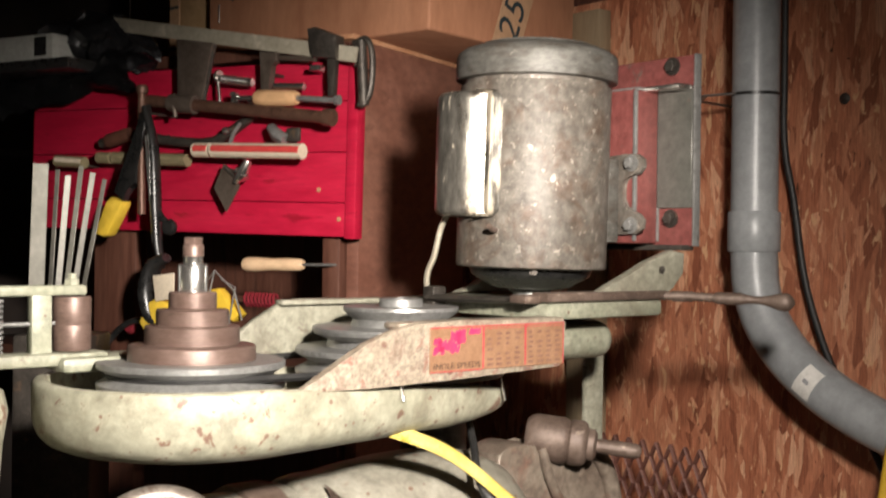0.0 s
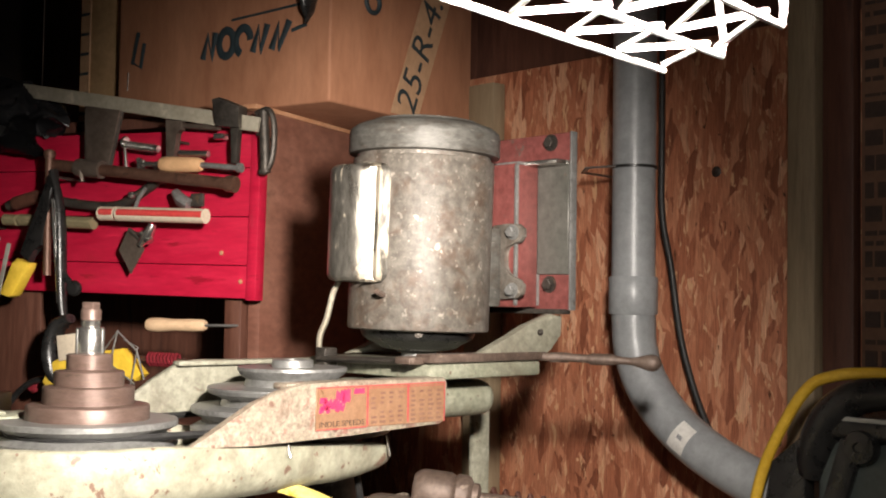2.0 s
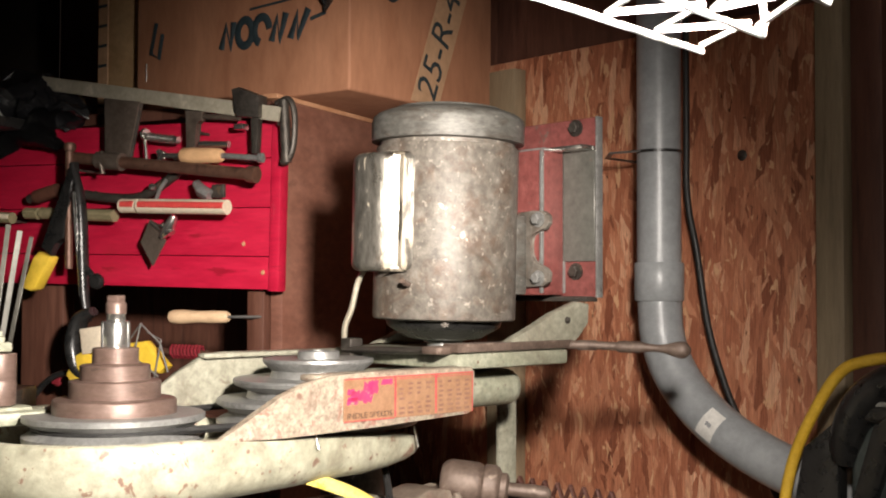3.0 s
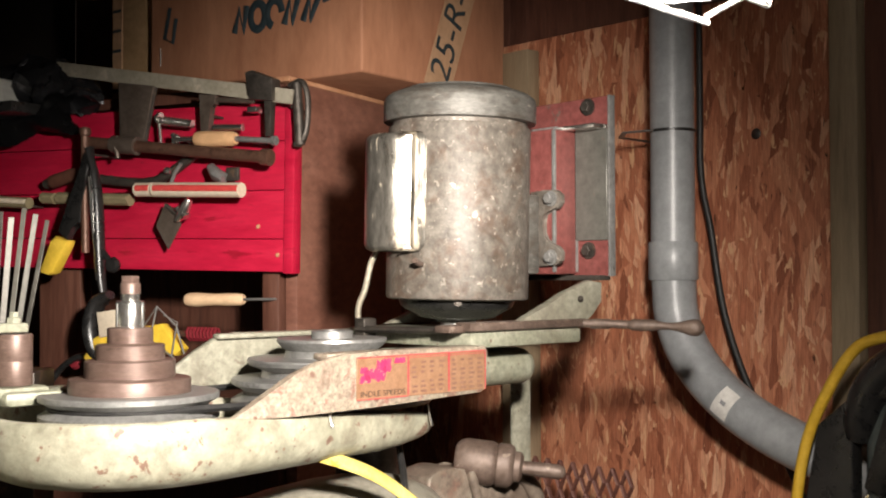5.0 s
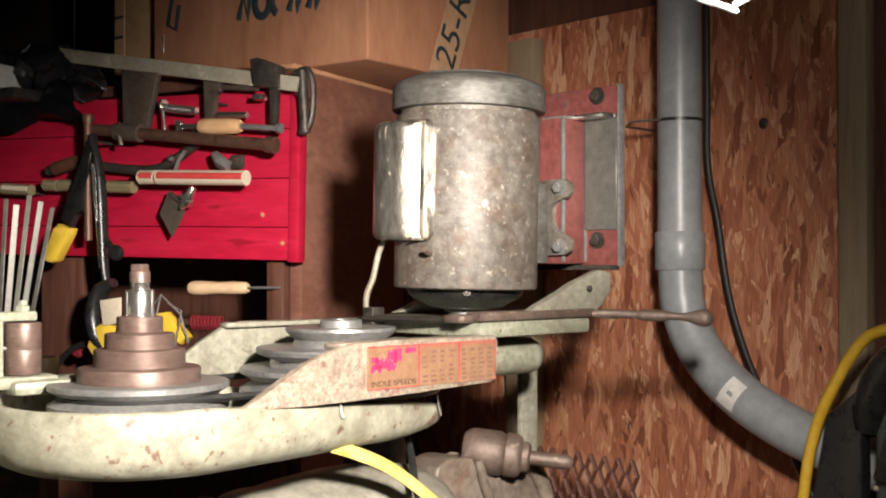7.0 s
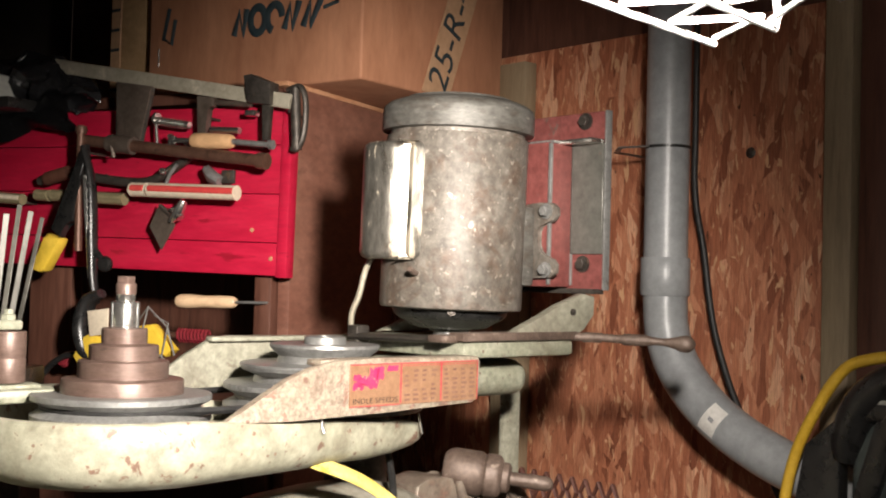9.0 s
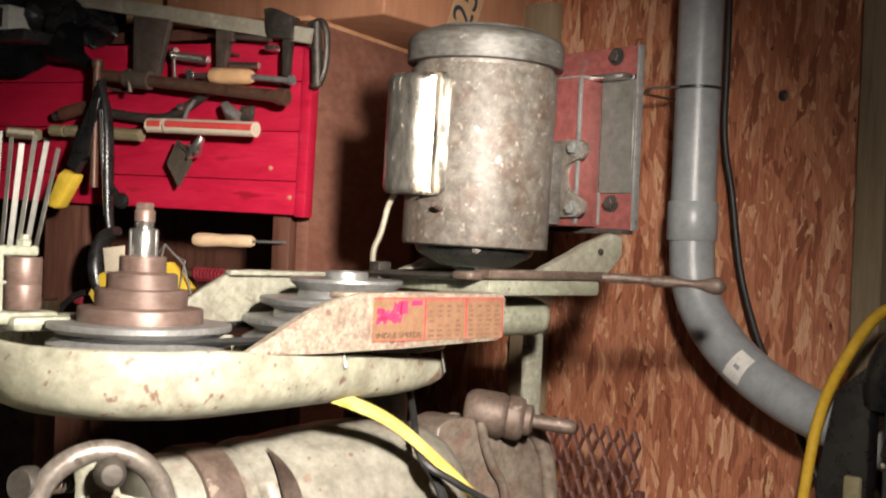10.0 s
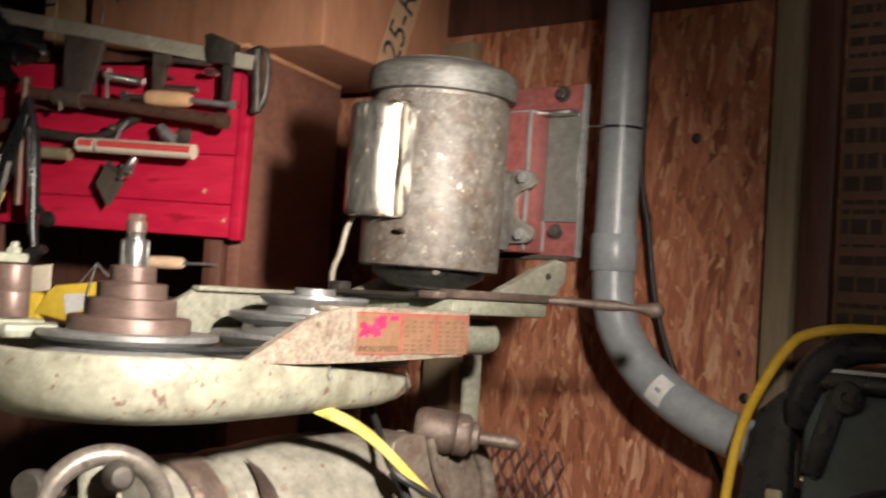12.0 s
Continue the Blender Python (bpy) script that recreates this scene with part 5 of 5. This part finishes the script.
mirror = thing("inspection_lamp", K @ Vector((-0.29, -0.07, 1.45)), "black clip lamp hanging with yellow case and wire guard", "lamp", "things below the board")
part("shell", rod(spline([(-0.255, -0.095, 1.478), (-0.280, -0.095, 1.465), (-0.290, -0.095, 1.43), (-0.282, -0.095, 1.395), (-0.262, -0.095, 1.378)], 5), [0.010 + 0.008 * math.sin(math.pi * k / 20) for k in range(21)], 14, 0.7), BLACK, mirror)
part("hanger", rod([(-0.276, -0.08, 1.463), (-0.28, -0.078, 1.48), (-0.29, -0.076, 1.47)], 0.003, 8), BRIGHT, mirror)
part("face", prism([(-0.268, 1.452), (-0.229, 1.457), (-0.229, 1.420), (-0.262, 1.415)], -0.110, -0.106, 0.001, flipk), BONE, mirror, "pale reflector face")
part("yellow_case", joined(prism([(-0.255, 1.386), (-0.236, 1.416), (-0.222, 1.428), (-0.150, 1.437), (-0.112, 1.402), (-0.124, 1.392), (-0.160, 1.398), (-0.198, 1.378)], -0.108, -0.088, 0.003, flipk), prism([(-0.297, 1.384), (-0.280, 1.413), (-0.262, 1.421), (-0.244, 1.412), (-0.250, 1.372), (-0.282, 1.366)], -0.106, -0.090, 0.003, flipk)), YELLOW, mirror, "yellow plastic case")
part("white_label", prism([(-0.205, 1.416), (-0.166, 1.420), (-0.163, 1.398), (-0.200, 1.388)], -0.1092, -0.1084, 0, flipk), WHITE, mirror)
part("wire_guard", joined(rod([(-0.185, -0.105, 1.43), (-0.150, -0.115, 1.462), (-0.115, -0.115, 1.435), (-0.105, -0.11, 1.395)], 0.0014, 6), rod([(-0.150, -0.115, 1.462), (-0.165, -0.112, 1.415), (-0.12, -0.112, 1.388)], 0.0014, 6), rod([(-0.138, -0.115, 1.45), (-0.115, -0.113, 1.44), (-0.13, -0.11, 1.38)], 0.0012, 6)), STEEL, mirror)
part("red_button", lathe([(0, 0), (0.011, 0), (0.009, 0.006), (0, 0.008)], axis(K @ Vector((-0.355, -0.06, 1.372)), K.to_3x3() @ Vector((0, -1, 0.3))), 14), DARK_RED, mirror, "red button")
part("cord", rod(spline([(-0.30, -0.07, 1.385), (-0.34, -0.07, 1.382), (-0.37, -0.07, 1.368), (-0.40, -0.07, 1.34)], 5), 0.005, 8), BLACK, mirror)
coil = thing("coiled_spring", K @ Vector((-0.10, -0.04, 1.395)), "dark crimson coiled air line end on the rail", "spring")
part("coil", rod([(-0.150 + 0.0009 * k, -0.045 + 0.008 * math.cos(k * 0.9), 1.420 + 0.009 * math.sin(k * 0.9)) for k in range(64)], 0.0022, 6), DARK_RED, coil)
part("tube", rod([(-0.17, -0.045, 1.420), (-0.06, -0.045, 1.416), (-0.02, -0.045, 1.412)], 0.005, 10), RUST_PIPE, coil)
peg(-0.04, 1.411, 0.045)

chisel = thing("wood_chisel", K @ Vector((-0.12, -0.02, 1.47)), "chisel with a pale turned wooden handle, stuck in the post", "chisel", "tools on the board")
part("handle", lathe([(0, 0), (0.0085, 0.0), (0.0105, 0.006), (0.0108, 0.02), (0.0088, 0.05), (0.0095, 0.075), (0.0085, 0.097), (0.006, 0.101), (0, 0.101)], axis(K @ Vector((-0.173, -0.02, 1.4695)), K.to_3x3() @ Vector((1, 0.06, 0.01))), 24), PALE_WOOD, chisel, "pale turned handle")
part("blade", rod([(-0.073, -0.014, 1.4705), (-0.032, -0.008, 1.471), (-0.03, 0.01, 1.471)], 0.0042, 10, 0.5), STEEL, chisel)

# ---- left of the machine: blades, bag and case on the dark shelf ----
for k, (foot_x, lean, wide, turn) in enumerate(((-0.455, 1.5, 0.0085, 12), (-0.443, 3.0, 0.0030, -25), (-0.438, 4.5, 0.0034, 20), (-0.433, 6.5, 0.0030, -10), (-0.428, 8.5, 0.0032, 30), (-0.422, 10.5, 0.0028, -18))):
    part("flat_blade", box(-wide, wide, -0.0007, 0.0007, 0, 0.21 - 0.006 * (k % 3), 0.0003, Matrix.Translation((foot_x, 1.350 + 0.006 * k, 1.378)) @ Matrix.Rotation(radians(lean), 4, "Y") @ Matrix.Rotation(radians(turn), 4, "Z"), 1), PALE_BLADE if k in (0, 3) else GREY_STICK,
         tags=dict(label="flat grey steel blade standing in a rack", category="blade", group="blades in the rack"))
rack = part("blade_rack", rough_up(box(-0.475, -0.385, 1.335, 1.41, 0.0, 1.395, 0.004), 0.0008, 0.03), DARK_IRON, tags=dict(label="dark steel rack holding the grey blades", category="rack"))
bag = part("plastic_bag", rough_up(rough_up(tube(spline([(-0.62, -0.02, 1.80), (-0.54, -0.04, 1.81), (-0.47, -0.04, 1.815), (-0.40, -0.035, 1.80), (-0.33, -0.03, 1.79)], 8), [0.012 + 0.028 * math.sin(math.pi * (k + 1) / 34) for k in range(33)], K, 28), 0.022, 0.03), 0.008, 0.012), BLACK_BAG,
           tags=dict(label="crumpled black plastic bag on the cabinet", category="bag"))
def shade_sheet():
    """A crumpled black sheet over the board's end, in place of the deep shade there."""
    bm = bmesh.new()
    grid = [[bm.verts.new((-0.64 + 0.29 * i / 24, -0.03 - 0.05 * math.sin(math.pi * k / 12), 1.80 - 0.0072 * k - 0.0009 * k * max(0, 16 - i) / 4)) for i in range(25)] for k in range(11)]
    for a, b in zip(grid, grid[1:]):
        for i in range(24):
            bm.faces.new((a[i], a[i + 1], b[i + 1], b[i]))
    rough_up(rough_up(bm, 0.016, 0.05), 0.006, 0.014)
    bmesh.ops.solidify(bm, geom=bm.faces[:], thickness=0.001)
    bm.transform(K)
    return bm


part("shade_stand_in", shade_sheet(), BLACK_BAG, tags=dict(label="crumpled black sheet standing in for shade on the board's end", category="plastic sheet"))
meter = thing("battery_charger", K @ Vector((-0.56, -0.08, 1.77)), "small pale grey appliance with a dark face", "appliance")
part("case", box(-0.64, -0.468, -0.115, -0.04, 1.775, 1.815, 0.004, K), METER_GREY, meter)
part("dark_face", box(-0.505, -0.480, -0.1175, -0.1155, 1.781, 1.810, 0.0006, K, 1), BLACK, meter)
# shelf in black rather than brown, its shade put into the colour
part("bracket_shelf", box(-0.70, -0.42, -0.13, 0.010, 1.757, 1.774, 0.002, K), BLACK, cab)

# ---- below and beside the head ----
yellow_hose = part("yellow_strap", tube(spline([(0.10, -0.07, 1.352), (0.150, -0.095, 1.336), (0.207, -0.104, 1.311), (0.265, -0.112, 1.267), (0.313, -0.115, 1.227), (0.375, -0.115, 1.173), (0.42, -0.11, 1.12), (0.45, -0.10, 1.02), (0.45, -0.09, 0.6), (0.44, -0.09, 0.055)], 6), 0.0072, M, 12, 0.5, (0.3, -1, 0.4)), YELLOW_PALE,
                   tags=dict(label="yellow air hose draped over the head", category="hose"))
part("thin_cable", tube(spline([(0.32, 0.01, 1.335), (0.275, -0.055, 1.308), (0.238, -0.112, 1.276), (0.262, -0.133, 1.255), (0.308, -0.137, 1.230), (0.36, -0.138, 1.206), (0.416, -0.140, 1.186), (0.47, -0.15, 1.172), (0.56, -0.22, 1.165), (0.63, -0.29, 1.185), (0.66, -0.36, 1.225), (0.665, -0.43, 1.262), (0.66, -0.55, 1.29)], 6), 0.0038, M, 8), RUBBER,
     tags=dict(label="thin black cable slung across the machine", category="cable"))


part("black_lead", tube(spline([(0.252, -0.10, 1.270), (0.257, -0.112, 1.255), (0.268, -0.116, 1.228), (0.280, -0.112, 1.19), (0.29, -0.10, 1.10), (0.30, -0.09, 0.6), (0.30, -0.09, 0.055)], 6), 0.0052, M, 8), RUBBER,
     tags=dict(label="black lead hanging down beside the head", category="cable"))


def diamond_mesh():
    """Expanded metal: slanting strands that meet in rows of diamonds."""
    rnd, bms = random.Random(3), []
    y0, z1, dy, dz = 0.030, 1.238, 0.0245, 0.040
    for c in range(9):
        for s in (-1, 1):
            pts = []
            for r in range(13):
                j = (r % 2) * s * 0.5
                pts.append((0.75 + 0.002 * (r % 2) * s, y0 + dy * (c + 0.5 + j * 0.9), z1 - r * dz / 2))
            bms.append(tube(pts, 0.0042, M, 6, 0.6))
    return joined(*bms)


guard = thing("expanded_metal_guard", M @ Vector((0.75, 0.1, 0)), "rusty expanded metal guard with cut diamond edge", "guard")
part("mesh_sheet", diamond_mesh(), RUST_MESH, guard)
for y in (0.03, 0.20):
    part("leg", box(0.744, 0.756, y - 0.006, y + 0.006, 0.0, 1.16, 0.001, M), RUST_MESH, guard)
part("rail", box(0.744, 0.756, 0.03, 0.20, 0.99, 1.004, 0.001, M), RUST_MESH, guard)

case = thing("power_unit", M @ Vector((0.8, -0.5, 0)), "dark green-grey plastic power unit with a thick black handle", "machine")
part("body", box(0.70, 0.90, -0.85, -0.330, 0.0, 1.368, 0.012, M, 3), GREEN_CASE, case)
part("top_rim", box(0.690, 0.90, -0.85, -0.345, 1.368, 1.392, 0.008, M, 3), BLACK, case)
part("edge_strip", rough_up(box(0.6905, 0.6935, -0.84, -0.352, 1.3885, 1.3935, 0.001, M), 0.0003, 0.02), METER_GREY, case, "pale edge strip")
part("handle", tube(spline([(0.715, -0.322, 1.325), (0.708, -0.328, 1.352), (0.705, -0.345, 1.388), (0.705, -0.378, 1.414), (0.705, -0.425, 1.420), (0.705, -0.49, 1.418), (0.705, -0.62, 1.415)], 5), [0.019 + 0.003 * math.sin(k * 0.2) for k in range(31)], M, 16), BLACK, case, "thick black rubber handle")
part("pale_grip_line", tube([(0.684, -0.437, 1.405), (0.682, -0.48, 1.408), (0.682, -0.60, 1.407)], [0.003, 0.0055, 0.005], M, 8), METER_GREY, case)
part("strut", box(-0.013, 0.013, -0.006, 0.008, -0.052, 0.052, 0.004, M @ Matrix.Translation((0.697, -0.362, 1.318)) @ Matrix.Rotation(radians(90), 4, "Z") @ Matrix.Rotation(radians(-17), 4, "Y")), BLACK, case)
part("dial", lathe([(0, 0), (0.019, 0), (0.020, 0.006), (0.017, 0.014), (0.006, 0.015), (0.005, 0.012), (0, 0.012)], axis(M @ Vector((0.699, -0.388, 1.362)), -U), 24), BLACK, case)
part("screw", lathe([(0, 0), (0.0035, 0), (0.003, 0.0015), (0, 0.002)], axis(M @ Vector((0.699, -0.336, 1.262)), -U), 12), BRIGHT, case)
part("side_bracket", prism([(-0.254, 1.225), (-0.275, 1.335), (-0.318, 1.372), (-0.318, 1.10), (-0.275, 1.10)], 0.70, 0.722, 0.003, M @ Matrix(((0, 0, 1, 0), (1, 0, 0, 0), (0, 1, 0, 0), (0, 0, 0, 1)))), BLACK, case)
part("side_block", box(0.695, 0.72, -0.312, -0.292, 1.19, 1.245, 0.003, M), OLIVE, case, "dull olive block")
part("extension_lead", tube(spline([(0.745, -0.21, 0.9), (0.745, -0.210, 1.12), (0.742, -0.222, 1.236), (0.742, -0.238, 1.313), (0.742, -0.267, 1.374), (0.742, -0.295, 1.415), (0.742, -0.322, 1.431), (0.74, -0.382, 1.439), (0.74, -0.522, 1.435), (0.74, -0.85, 1.40)], 6), 0.0068, M, 12), YELLOW_CORD,
     tags=dict(label="yellow extension lead looped over the handle", category="cable"))

# printed sheet pinned beside the stud
sheet = thing("printed_sheet", M @ Vector((WALL - 0.01, -0.32, 1.6)), "browned printed sheet with rows of faded type", "poster")
part("paper", box(WALL - 0.006, WALL - 0.002, -0.60, -0.279, 1.40, 2.02, 0, M), SHEET, sheet)
rnd = random.Random(11)
rows = []
z = 1.99
while z > 1.43:
    h = rnd.choice((0.004, 0.006, 0.012, 0.02))
    y = -0.284
    while y > -0.42:
        w = rnd.uniform(0.006, 0.03)
        rows.append(box(WALL - 0.0072, WALL - 0.0058, y - w, y, z - h, z, 0, M))
        y -= w + rnd.uniform(0.002, 0.006)
    z -= h + rnd.uniform(0.006, 0.016)
tagged(part("printed_type", joined(*rows), SHEET_INK, sheet), kind="stuff")
